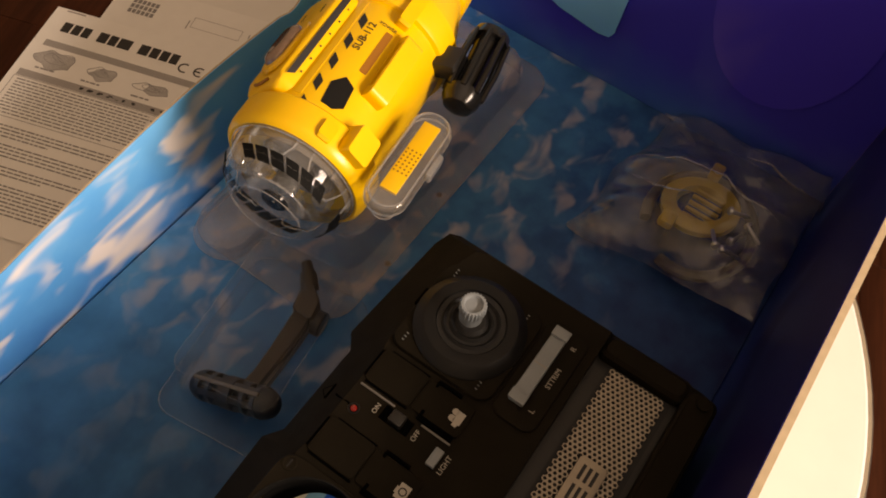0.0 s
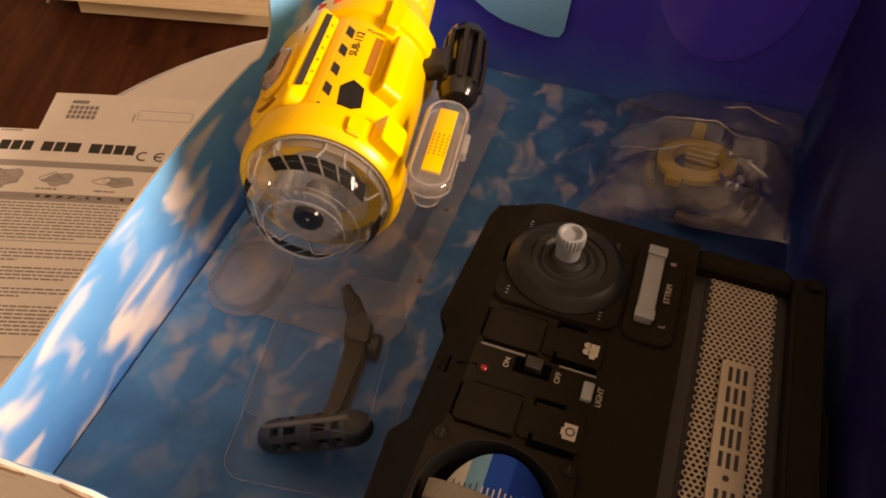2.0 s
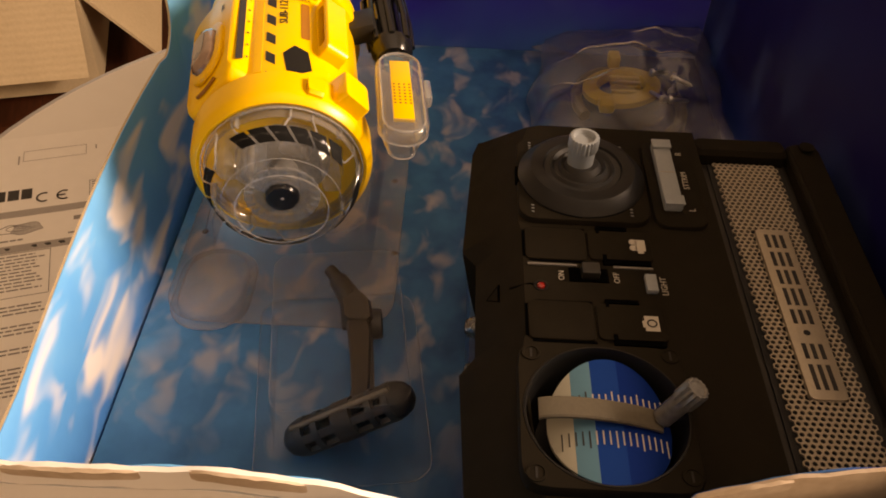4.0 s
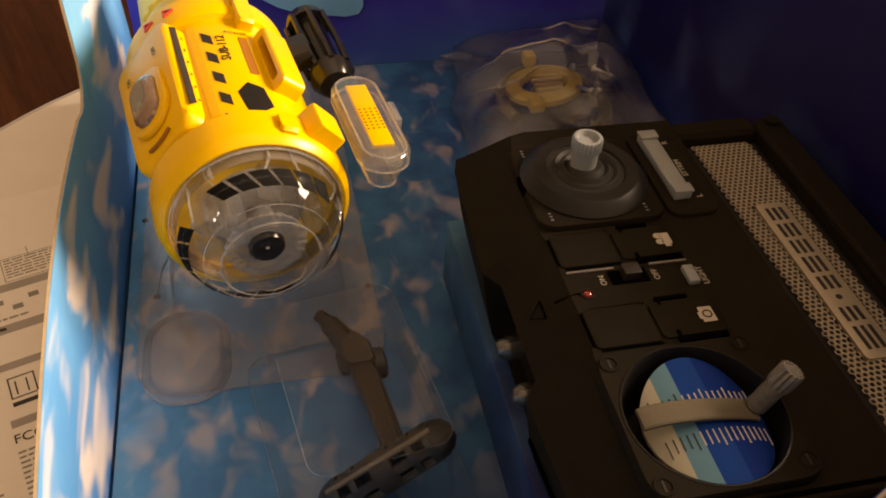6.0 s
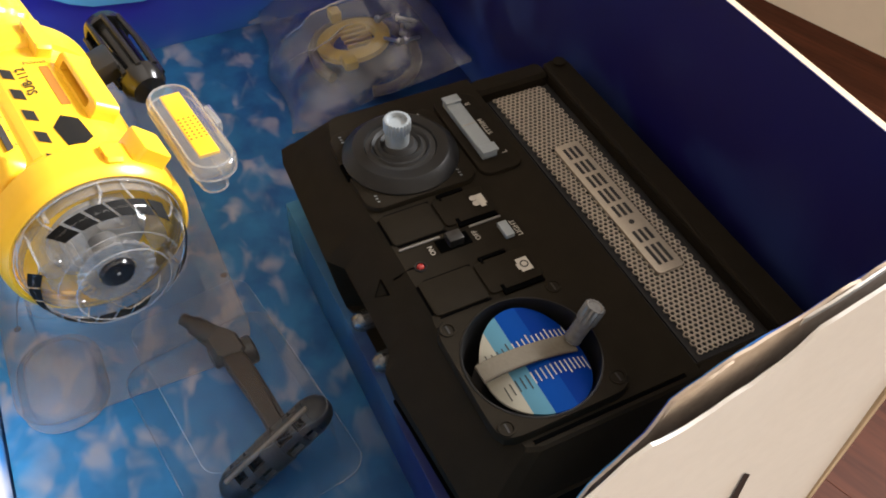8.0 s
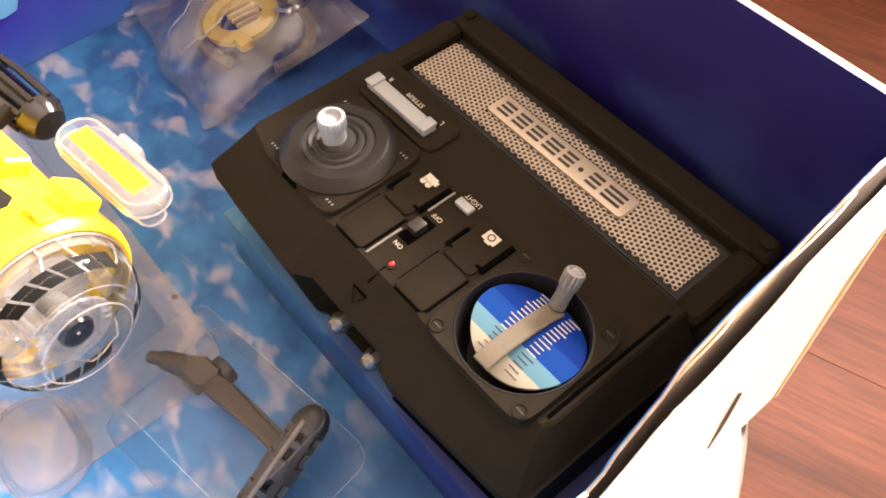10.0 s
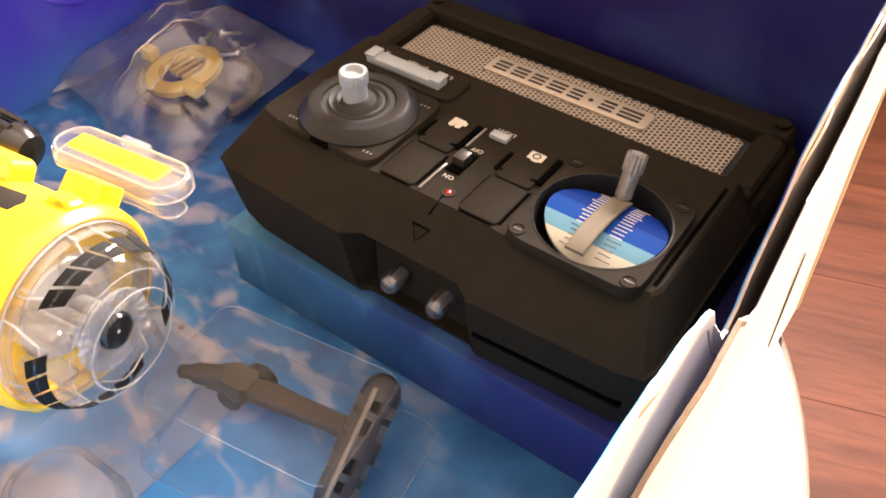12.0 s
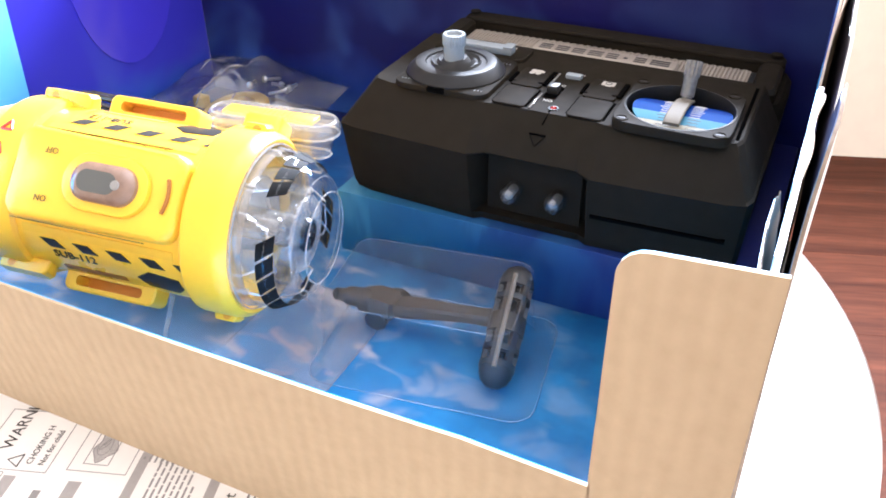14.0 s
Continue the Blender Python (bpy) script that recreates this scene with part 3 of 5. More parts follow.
# curled slivers of torn card along the side's top
for k, (ya, yb, lift_) in enumerate(((134, 120, 2.2), (92, 80, 1.2), (60, 42, 1.6), (170, 150, 1.6), (34, 12, 1.0))):
    rnd = random.Random(50 + k)
    rows = []
    for i in range(13):
        y = ya + (yb - ya) * i / 12
        z = np.interp(-y, [-p[0] for p in edge], [p[1] for p in edge])
        w = math.sin(math.pi * (i + 0.5) / 13)
        x = X1 + 0.6 + inward(y, z)
        rows.append([(x, y, z - 2), (x + 0.3 + 0.3 * w, y, z - 2), (x + 0.4 + 0.8 * w, y, z + lift_ * w + rnd.uniform(-0.3, 0.3)), (x + 0.1 + 0.6 * w, y, z + 0.4 + lift_ * w + rnd.uniform(-0.3, 0.3))])
    part("torn_sliver", loft(B(), rows), WHITECARD if k % 2 else TORN, carton, "curled sliver of torn card")
# hanging flap and die-cut disc on the violet side
part("hanging_flap", sideways(B(), [(24, 124), (27, 47), (33, 39), (41, 34), (50, 30.5), (72, 27.5), (78, 28.5), (80, 32), (84, 124)], X0 + 1.0, X0 + 2.2), LIGHTBLUE, carton, "pale blue rounded card flap")
disc = [(150 + 34 * math.cos(radians(a)), 84 + 50 * math.sin(radians(a))) for a in range(0, 360, 12)]
part("disc", sideways(B(), disc, X0 + 0.05, X0 + 0.6), printed("violet_print", [(0.0, (0.06, 0.05, 0.62)), (1.0, (0.05, 0.03, 0.55))], 2, 0.0, 0.12, scale=20, amount=0.1), carton, "darker violet die-cut disc")

# ---- the printed display card with its raised platform ----
tray = thing("display_card", "blue sea print backing card with a raised platform", "card")
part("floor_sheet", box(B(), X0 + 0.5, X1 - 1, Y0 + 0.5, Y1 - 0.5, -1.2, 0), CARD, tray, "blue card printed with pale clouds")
part("underlay", box(B(), X0 + 6, X1 - 6, Y0 + 6, Y1 - 6, BASE + 2, -1.2), KRAFT, tray)
SX, SY, SZ = 45.0, 88.2, 27.5
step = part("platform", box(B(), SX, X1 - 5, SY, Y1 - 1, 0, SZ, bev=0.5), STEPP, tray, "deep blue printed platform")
for x, y in ((38.4, -13.6), (-3.7, -19.3), (2.3, 57.2), (45.2, 60.3)):
    part("tie_hole", lathe(B(), [(0.05, 1.3), (0.12, 1.3)], 12, place(x, y, 0)), INK, tray, "small dark tie hole")

# ---- the toy submarine: x runs along it to the bow, z towards its switch side ----
axis = Vector((0.987, 0.155, -0.042)).normalized()
side = Vector((0, math.cos(radians(139)), math.sin(radians(139))))
side = (side - side.dot(axis) * axis).normalized()
wide = side.cross(axis)
SUB = Matrix.Translation((0.0740, 0.0274, 0.0503)) @ Matrix((axis, wide, side)).transposed().to_4x4()
sub = thing("toy_submarine", "yellow toy submarine with a clear bow dome in a clear tray", "toy submarine", SUB)
# a deeper copy of the yellow; paints the shade in the slots
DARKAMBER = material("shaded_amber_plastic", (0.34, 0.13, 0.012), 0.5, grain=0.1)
MATT = material("matt_ochre_plastic", (0.86, 0.50, 0.02), 0.55, grain=0.05, scale=60)
GLOSSB = material("glossy_black_plastic", (0.012, 0.012, 0.012), 0.2, grain=0.1, scale=300)
AX = Matrix.Rotation(radians(90), 4, "Y")  # turns the lathe's z to the x axis


def spot(s, r, phi):
    """A pose on the hull: x along it, z straight out, at the angle phi from the switch side."""
    return Matrix.Rotation(radians(-phi), 4, "X") @ Matrix.Translation((s, 0, r))


part("hull", lathe(B(), [(-121, 10), (-121, 19), (-112, 22.5), (-101, 26.0), (-98, 26.8), (-24, 26.8), (-18, 26), (-18, 10)], 64, AX), YELLOW, sub)
part("bow_ring", lathe(B(), [(-27.6, 26.4), (-27.6, 29.0), (-26.8, 29.6), (-17.6, 29.6), (-15.0, 29.0), (-13.4, 27.4), (-14.0, 26.4)], 64, AX, closed=True), YELLOW, sub, "thick yellow bow ring")
part("stern_ring", lathe(B(), [(-98, 26.0), (-97, 28.6), (-87, 29.0), (-85, 28.4), (-84, 26.4)], 64, AX, cap=False), YELLOW, sub, "thick yellow stern ring")
cap = B()
ridges = []
for s, r in ((-121, 18), (-123, 19.5), (-146, 18.5), (-150, 16.5), (-151, 10)):
    ridges.append([(s, (r + (0.7 if k % 4 < 2 and -147 < s < -122 else 0)) * math.cos(2 * math.pi * k / 96), (r + (0.7 if k % 4 < 2 and -147 < s < -122 else 0)) * math.sin(2 * math.pi * k / 96)) for k in range(96)])
part("stern_cap", loft(cap, ridges), YELLOW, sub, "ridged yellow stern cap")
# switch housing
hous = B()
loft(hous, [[(x, y * (1.0 if x < -44 else 1.0 - 0.10 * (x + 44) / 18), z - (0.0 if x < -40 else 2.2 * (x + 40) / 14)) for x, y in rounded(-84 + i, -28.6 - i, -14 + i * 0.7, 14 - i * 0.7, 5)] for i, z in ((0, 20), (0, 28.6), (0.6, 30.0), (2.2, 30.9))])
housing = part("switch_housing", hous, YELLOW, sub)
part("switch_bezel", slab(B(), rounded(-65.5, -37.5, -8.6, 8.6, 8.4, 8), 30.2, 32.0, 0.9), YELLOW, housing, "raised yellow lens rim")
lensb = B()
loft(lensb, [[(x, y, z) for x, y in rounded(-62 + i, -40.5 - i, -6.0 + i, 6.0 - i, 5.9 - i, 8)] for i, z in ((0, 31.6), (0.3, 33.2), (1.6, 34.4), (3.4, 34.9))])
PINK = material("smoky_rose_plastic", (0.26, 0.16, 0.11), 0.10, grain=0.4, scale=60, coat=1.0)
part("switch_lens", lensb, PINK, housing, "smoky rose translucent cover")
part("inner_glow", slab(B(), rounded(-58.5, -46, -3.2, 3.2, 3.0, 6), 34.85, 34.98), material("smoky_grey", (0.06, 0.068, 0.066), 0.08, coat=1.0), housing, "dark smoky middle")
part("magnet", lathe(B(), [(34.9, 1.5), (35.2, 1.2), (35.25, 0.1)], 16, place(-46.2, 0, 0)), MIDGREY, housing, "small grey button")
slot = B()
tube(slot, [(-33.4 + 1.4 * math.cos(1.2 * t), 5.0 * t, 30.3) for t in np.linspace(-1, 1, 9)], 0.6, 8)
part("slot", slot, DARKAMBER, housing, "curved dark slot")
strip_ = loft(B(), [[(-80, 14.02, 26.0), (-78.2, 14.02, 28.6), (-34.8, 14.02, 28.6), (-37.2, 14.02, 26.0)], [(-80, 14.2, 26.0), (-78.2, 14.2, 28.6), (-34.8, 14.2, 28.6), (-37.2, 14.2, 26.0)]])
part("band", strip_, INK, housing, "narrow black strip")
part("under_line", box(B(), -82, -38, -14.2, -14.02, 26.5, 28.2), INK, housing)
for text, y in (("OFF", 7.2), ("ON", -7.2)):
    part("lettering", moved(letters(text, 2.6), Matrix.Translation((-71.5, y, 31.0)) @ Matrix.Rotation(radians(180), 4, "Z")), INK, housing)
for k in range(6):
    part("tick", box(B(), -75 + 7 * k, -74.3 + 7 * k, 14.02, 14.15, 24.2, 24.9), INK, housing)
# hazard bars, lettering, windows, loops and lugs on both flanks
for sgn in (1, -1):
    for k in range(5):
        bar = B()
        rows = []
        for j in range(5):
            ph = sgn * (42.2 + 6.5 * j / 4)
            lean = 3.0 * j / 4
            rows.append([spot(-76.5 + 11.3 * k + d + lean, 26.95, ph) @ Vector((0, 0, 0)) for d in (0, 5.2)])
        vs = [[bar.verts.new(p) for p in r] for r in rows]
        for a, b in zip(vs, vs[1:]):
            bar.faces.new((a[0], a[1], b[1], b[0]))
        bar.normal_update()
        bmesh.ops.solidify(bar, geom=bar.faces[:], thickness=0.15)
        part("hazard_bar", bar, INK, sub)
    part("lettering", moved(letters("SUB-112", 4.2, 0.2), spot(-66, 27.0, sgn * 54.5) @ Matrix.Rotation(radians(180 if sgn > 0 else 0), 4, "Z")), INK, sub, "black printed letters")
    win = B()
    pts = [(-46, -1), (-43.5, 3.8), (-33.5, 5.0), (-30.6, 1.5), (-31.0, -3.6), (-41, -4.8)]
    rings = []
    for f in (1.0, 0.97, 0.5):
        rr = 26.0 if f == 1.0 else 27.0
        row = []
        for (xa, ya), (xb, yb) in zip(pts, pts[1:] + pts[:1]):
            for q in (0, 0.5):
                x, y = -38 + f * (xa + (xb - xa) * q + 38), f * (ya + (yb - ya) * q)
                row.append(Matrix.Rotation(radians(-sgn * (64 + math.degrees(y / 27))), 4, "X") @ Vector((x, 0, rr)))
        rings.append(row)
    loft(win, rings)
    part("black_window", win, SATIN, sub, "glossy black window patch")
    loop = B()
    o, i2 = rounded(-75, -43, 20, 32.4, 2.5, 4), rounded(-71, -47.5, 27.4, 30.6, 1.2, 4)
    y0, y1 = (-4.2, 4.2) if sgn > 0 else (4.2, -4.2)
    loft(loop, [[(x, y1, z) for x, z in o], [(x, y0 * 0.9, z) for x, z in o], [(x, y0, z) for x, z in rounded(-74.5, -43.5, 20.5, 31.9, 2.2, 4)], [(x, y0, z) for x, z in i2], [(x, y1 * 0.6, z) for x, z in i2]])
    turn = Matrix.Rotation(radians(-sgn * 88), 4, "X")
    lp = part("side_loop", moved(loop, turn), YELLOW, sub, "hollow yellow side loop")
    lf = loft(B(), [[(x, y1 * 0.58, z) for x, z in i2], [(x, y1 * 0.56, z) for x, z in i2]])
    part("loop_floor", moved(lf, turn), SHADEYELLOW, lp)
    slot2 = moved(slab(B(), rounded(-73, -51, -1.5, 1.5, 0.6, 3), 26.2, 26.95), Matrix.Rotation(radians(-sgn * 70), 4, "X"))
    part("slot", slot2, DARKAMBER, sub, "recessed slot, its shade put into the colour")
    for s0 in (-20, -91):
        lug = B()
        tip = -0.5 if s0 > -50 else 9
        at = (74 if sgn > 0 else 94) if s0 > -50 else 74
        loft(lug, [[(s0 + x, y, z) for x, y in rounded(-4.5 + 0.5 * k, 4 + tip - k, -2.8, 2.8, 1.0, 3)] for k, z in ((0, 24), (0, 30.2), (1, 31.2))])
        l2 = part("lug", moved(lug, Matrix.Rotation(radians(-sgn * at), 4, "X")), YELLOW, sub, "small yellow lug with a hole")
        hole = lathe(B(), [(2.7, 1.4), (2.92, 1.4)], 14, Matrix.Translation((s0, 0, 29.4)) @ Matrix.Rotation(radians(90 if sgn > 0 else -90), 4, "X"))
        part("lug_hole", moved(hole, Matrix.Rotation(radians(-sgn * at), 4, "X")), SHADEYELLOW, l2)
for sgn in (1, -1):
    pan = B()
    rows = [[spot(x, r, sgn * ph) @ Vector((0, 0, 0)) for x, r in ((-82, 26.7), (-82, 27.0), (-31, 27.0), (-31, 26.7))] for ph in np.linspace(33.5, 39.5, 5)]
    part("panel_strip", loft(pan, rows), MATT, sub, "matt ochre strip along the hull")
part("lettering", moved(letters("POWER", 2.2), spot(-75, 27.1, 66) @ Matrix.Rotation(radians(90), 4, "Z")), INK, sub)
for ph in (10, 26):
    mark = B()
    for a, b in (((-1.8, -1.4), (1.8, -1.4)), ((1.8, -1.4), (0, 2.0)), ((0, 2.0), (-1.8, -1.4))):
        tube(mark, [(a[0], a[1], 0), (b[0], b[1], 0)], 0.45, 6)
    part("red_mark", moved(mark, spot(-92, 29.0, ph)), RED, sub, "small red printed mark")
part("blue_mark", moved(box(B(), -1.2, 1.2, -6, 6, -0.2, 0.25), spot(-135, 19.1, 20)), material("blue_print", (0.03, 0.12, 0.5), 0.4), sub)
# clear bow dome with the eye inside
prof = [(-19, 26.0), (-12, 25.8), (-8, 25.0), (-4, 23.6), (-0.5, 21.4), (2.4, 18.7), (4.6, 15.8), (5.2, 14.4), (5.9, 13.6), (6.2, 8.6), (6.2, 0.2)]
dome = part("bow_dome", lathe(B(), prof, 64, AX, cap=False), DOME, sub, "clear plastic bow dome")
dome.visible_shadow = False
part("bulkhead", lathe(B(), [(-21, 0.5), (-21, 26.7), (-18.5, 26.7), (-18.5, 16), (-17, 14.8), (-17, 0.5)], 48, AX), material("silver_bulkhead", (0.66, 0.64, 0.60), 0.25, metal=0.5, grain=0.3, scale=120), sub, "silvery bulkhead behind the dome")
eye = part("camera_eye", lathe(B(), [(-3.6, 5.4), (-0.6, 5.4), (0.4, 4.8), (0.6, 4.0), (0.4, 2.4), (0.0, 1.4), (0.0, 0.1)], 32, AX), material("eye_black", (0.006, 0.006, 0.008), 0.2), sub, "black camera eye")
# pale dot that paints a highlight on the eye
part("glint", lathe(B(), [(0.05, 0.55), (0.2, 0.1)], 10, AX), PALE, eye)
socket = part("eye_socket", lathe(B(), [(-6, 9.6), (-2.4, 9.0), (-2.0, 5.8), (-3.4, 5.4), (-6, 5.6)], 40, AX, closed=True), BEAD, sub, "clear eye socket")
socket.visible_shadow = False
part("eye_barrel", lathe(B(), [(-14, 5.0), (-3.4, 5.2)], 24, AX), material("grey_barrel", (0.10, 0.10, 0.10), 0.35), sub)
plate_ = part("lens_plate", lathe(B(), [(-0.9, 5.7), (-0.9, 11.8), (-1.5, 12.0), (-1.9, 9.0), (-1.9, 5.7)], 48, AX, closed=True), PLATE, sub, "frosted ring round the eye")
plate_.visible_shadow = False
mount = part("clear_mount", box(B(), -17, -2, -4.2, 4.2, 8.5, 15.5, bev=1.2), PODC, sub, "clear moulded mount")
mount.visible_shadow = False
part("mount_pin", tube(B(), [(-16, 0, 12), (-3, 0, 12)], 1.2, 12), PLATE, mount)
for k in range(24):
    rib_ = moved(box(B(), -1.9, -1.2, -0.25, 0.25, 9.2, 12.2), Matrix.Rotation(radians(15 * k), 4, "X"))
    part("socket_rib", rib_, RIM, socket)
for ph in (0, 118, 242):
    part("clear_post", moved(lathe(B(), [(-15, 3.2), (-4, 3.0), (-3, 2.2), (-3, 0.1)], 16, AX), Matrix.Rotation(radians(-ph), 4, "X") @ Matrix.Translation((0, 0, 18.0))), DOME, sub)
for k in range(24):
    ph = k * 15.0
    if not (12 < ph < 100 or 200 < ph < 345 or 130 < ph < 170):
        continue
    seg = B()
    rows = []
    for j in range(5):
        row = []
        for x, r in ((-6.0, 24.6), (-1.4, 22.35)):
            a = radians(ph + 12.6 * j / 4 + (7 if x > -3 else -1))
            row.append((x, r * math.sin(a), r * math.cos(a)))
        rows.append([seg.verts.new(p) for p in row])
    for a, b in zip(rows, rows[1:]):
        seg.faces.new((a[0], a[1], b[1], b[0]))
    seg.normal_update()
    bmesh.ops.solidify(seg, geom=seg.faces[:], thickness=0.2)
    part("dome_bar", seg, BARINK, sub, "black hazard bar in the dome")
for x, r, q in ((5.2, 14.4, 0.22), (2.4, 18.7, 0.12)):
    part("dome_edge", lathe(B(), [(x + q * math.cos(t), r + q * math.sin(t)) for t in np.linspace(0, 2 * math.pi, 7)[:-1]], 64, AX, closed=True), RIM, sub)
part("dome_rim", lathe(B(), [(-14.2, 26.0), (-14.2, 26.3), (-13.2, 26.25), (-13.0, 25.9)], 64, AX, closed=True), RIM, sub)
LINER = clear("milky_liner_plastic", (0.85, 0.84, 0.82), 0.10, 0.15, 0.35, haze=0.20, milk=(0.40, 0.37, 0.34))
part("liner", lathe(B(), [(-18.4, 25.2), (-10.5, 24.6), (-10.5, 24.2), (-18.4, 24.6)], 48, AX, closed=True), LINER, sub, "milky clear sleeve inside the dome").visible_shadow = False
for ph in range(20, 340, 40):
    part("sleeve_rib", moved(box(B(), -17.5, -10, -0.35, 0.35, 23.6, 25.4), Matrix.Rotation(radians(-ph), 4, "X")), RIM, sub)
part("lens_tube", lathe(B(), [(-17, 4.2), (-2.6, 4.0), (-1.4, 3.2), (-1.0, 0.2)], 24, Matrix.Translation((0, -2.0, 18.6)) @ AX), PODC, sub, "clear round tube beside the eye").visible_shadow = False
# moulded frames and ledges inside the dome


def shell(x):
    """The dome's radius along the hull."""
    return float(np.interp(x, [p[0] for p in prof], [p[1] for p in prof]))


for k in range(6):
    a0, a1 = 60 * k + 16, 60 * k + 60
    pts = [(-14, a) for a in np.linspace(a0, a1, 8)] + [(x, a1 - 3 * j) for j, x in enumerate((-11, -8))] + [(-4 + 0.5 * math.sin(j), a) for j, a in enumerate(np.linspace(a1 - 8, a0 + 8, 7))] + [(x, a0 + 3 - 3 * j) for j, x in enumerate((-8, -11))]
    ring_ = [(x, (shell(x) - 0.9) * math.sin(radians(a)), (shell(x) - 0.9) * math.cos(radians(a))) for x, a in pts]
    part("dome_frame", tube(B(), ring_ + ring_[:1], 0.38, 6), RIM, dome, "clear moulded frame")
for ph in (70, 135, 200, 300):
    ledge = moved(box(B(), -16.5, -6, -5, 5, 12.5, 18.5, bev=1.0), Matrix.Rotation(radians(-ph), 4, "X"))
    lg = part("clear_ledge", ledge, PODC, dome, "clear moulded ledge")
    lg.visible_shadow = False
# clear weight pod with its yellow bar
PODM = SUB.inverted() @ (Matrix.Translation((0.0385, 0.0622, 0.0634)) @ Matrix((Vector((0.99, 0.125, 0.0)).normalized(), Vector((-0.125, 0.985, -0.08)).normalized(), Vector((-0.01, 0.08, 0.99)).normalized())).transposed().to_4x4())
PODM.translation *= 1000
pod = part("weight_pod", moved(loft(B(), [[(x, y, z) for x, y in rounded(-24 + i, 24.5 - i, -8.2 + i, 8.2 - i, 8.0 - i, 8)] for i, z in ((1.4, 0.6), (0.4, 1.2), (0, 2.2), (0, 4.6), (0.5, 5.6), (1.4, 6.2))]), PODM), PODC, sub, "clear weight pod")
pod.visible_shadow = False
keel = part("pod_keel", moved(loft(B(), [[(x, y, z) for x, y in rounded(-21 + i, 22 - i, -6.6 + j, 6.6 - j, 6.4 - j, 8)] for i, j, z in ((4.0, 4.0, -7.0), (1.6, 1.8, -6.0), (0.4, 0.5, -3.6), (0, 0, -1.0), (0, 0, 0.5))]), PODM), PODC, pod, "clear rounded keel")
keel.visible_shadow = False
part("pod_latch", moved(slab(B(), rounded(-8, 3, 7.6, 10.2, 1.0, 3), 1.6, 5.4, 0.6), PODM), RIM, pod, "small clear latch")
part("yellow_bar", moved(box(B(), -17.5, 16.5, -3.4, 3.4, 4.8, 6.3, bev=0.3), PODM), YELLOW, pod, "yellow bar inside the pod")
for i in range(7):
    for j in range(4):
        part("dot", moved(lathe(B(), [(6.28, 0.42), (6.4, 0.42)], 8, place(-3 + 1.8 * i, -2.5 + 1.7 * j, 0)), PODM), DARKAMBER, pod)
# pale rods added round the pod as highlights on its edges
for zz, ii in ((6.0, 1.4), (1.2, 0.4)):
    o = rounded(-24 + ii, 24.5 - ii, -8.2 + ii, 8.2 - ii, 8.0 - ii, 8)
    part("pod_edge", moved(tube(B(), [(x, y, zz) for x, y in o + o[:2]], 0.4, 6, False), PODM), RIM, pod)
o = rounded(-17, 21, -4.2, 4.2, 4.0, 8)
part("keel_edge", moved(tube(B(), [(x, y, -6.4) for x, y in o + o[:2]], 0.4, 6, False), PODM), RIM, keel)
part("pod_bracket", moved(loft(B(), [[(x, y, z) for x, y in rounded(-30, -17.5, -6.0 + i, 6.0 - i, 1.5, 3)] for i, z in ((0, 22), (0.5, 33.5), (1, 34.5))]), Matrix.Rotation(radians(-97), 4, "X")), YELLOW, sub, "yellow pod bracket")
# black caged thruster
THR = SUB.inverted() @ (Matrix.Translation((-0.020, 0.0530, 0.0580)) @ Matrix((Vector((0.97, 0.2, -0.16)).normalized(), Vector((-0.2, 0.98, 0.0)).normalized(), Vector((0.16, 0.03, 0.985)).normalized())).transposed().to_4x4())
THR.translation *= 1000
thr = part("thruster", moved(lathe(B(), [(-21, 4.0), (-20, 7.6), (-17, 8.4), (-15.5, 8.4), (-15.5, 5.6), (11, 5.2), (11, 8.2), (15, 7.8), (18, 6.0), (19.5, 2), (19.6, 0.1)], 32, AX), THR), GLOSSB, sub, "black caged thruster")
for k in range(8):
    a = 2 * math.pi * k / 8
    part("cage_bar", moved(tube(B(), [(-17, 7.9 * math.cos(a), 7.9 * math.sin(a)), (-2, 8.6 * math.cos(a), 8.6 * math.sin(a)), (12, 7.9 * math.cos(a), 7.9 * math.sin(a))], 1.2, 8), THR), GLOSSB, thr)
part("thruster_bracket", moved(box(B(), -92, -80, -4, 4, 20, 36, bev=1), Matrix.Rotation(radians(-125), 4, "X")), BLACK, sub)

# ---- the radio controller, lying on the platform ----
ctl = thing("remote_controller", "black plastic toy remote controller with two sticks and a mesh grille", "remote control", pose(0.1235, 0.0895, 0.0275))
CX, CY, CZ = 123.5, 89.5, 27.5


def C(bm):
    """World millimetres to the controller's own."""
    return moved(bm, Matrix.Translation((-CX, -CY, -CZ)))


def frontline(z):
    """How far the front stands out at a height: it leans out upwards to the crease, then back in."""
    return float(np.interp(z, [27.6, 31, 42, 57, 65.2, 70.2], [92.0, 90.6, 88.2, 85.6, 94.6, 100.4]))


def hullring(inset, z, notch, back=0.0):
    """A level of the case; the front bows out a little towards the notch."""
    x0, x1, y0, y1 = 47.4 + inset, 196 - inset, frontline(z), 201 - back
    r = 4
    pts = [(x0 + 8, y0 + 1.6), (101.5, y0 - 0.9), (104.5, y0 + notch), (141.5, y0 + notch), (144.5, y0 - 0.9), (x1 - 8, y0 + 1.6)]
    pts += [(x1 - 1.5, y0 + 3.4), (x1, y0 + 7), (x1, y1 - 16), (x1 - 4, y1 - 8), (x1 - 14, y1 - 4), (160, y1 - 4), (152, y1), (98, y1), (90, y1 - 4), (x0 + 14, y1 - 4), (x0 + 4, y1 - 8), (x0, y1 - 16), (x0, y0 + 7), (x0 + 1.5, y0 + 3.4)]
    return [(x, y, z) for x, y in pts]


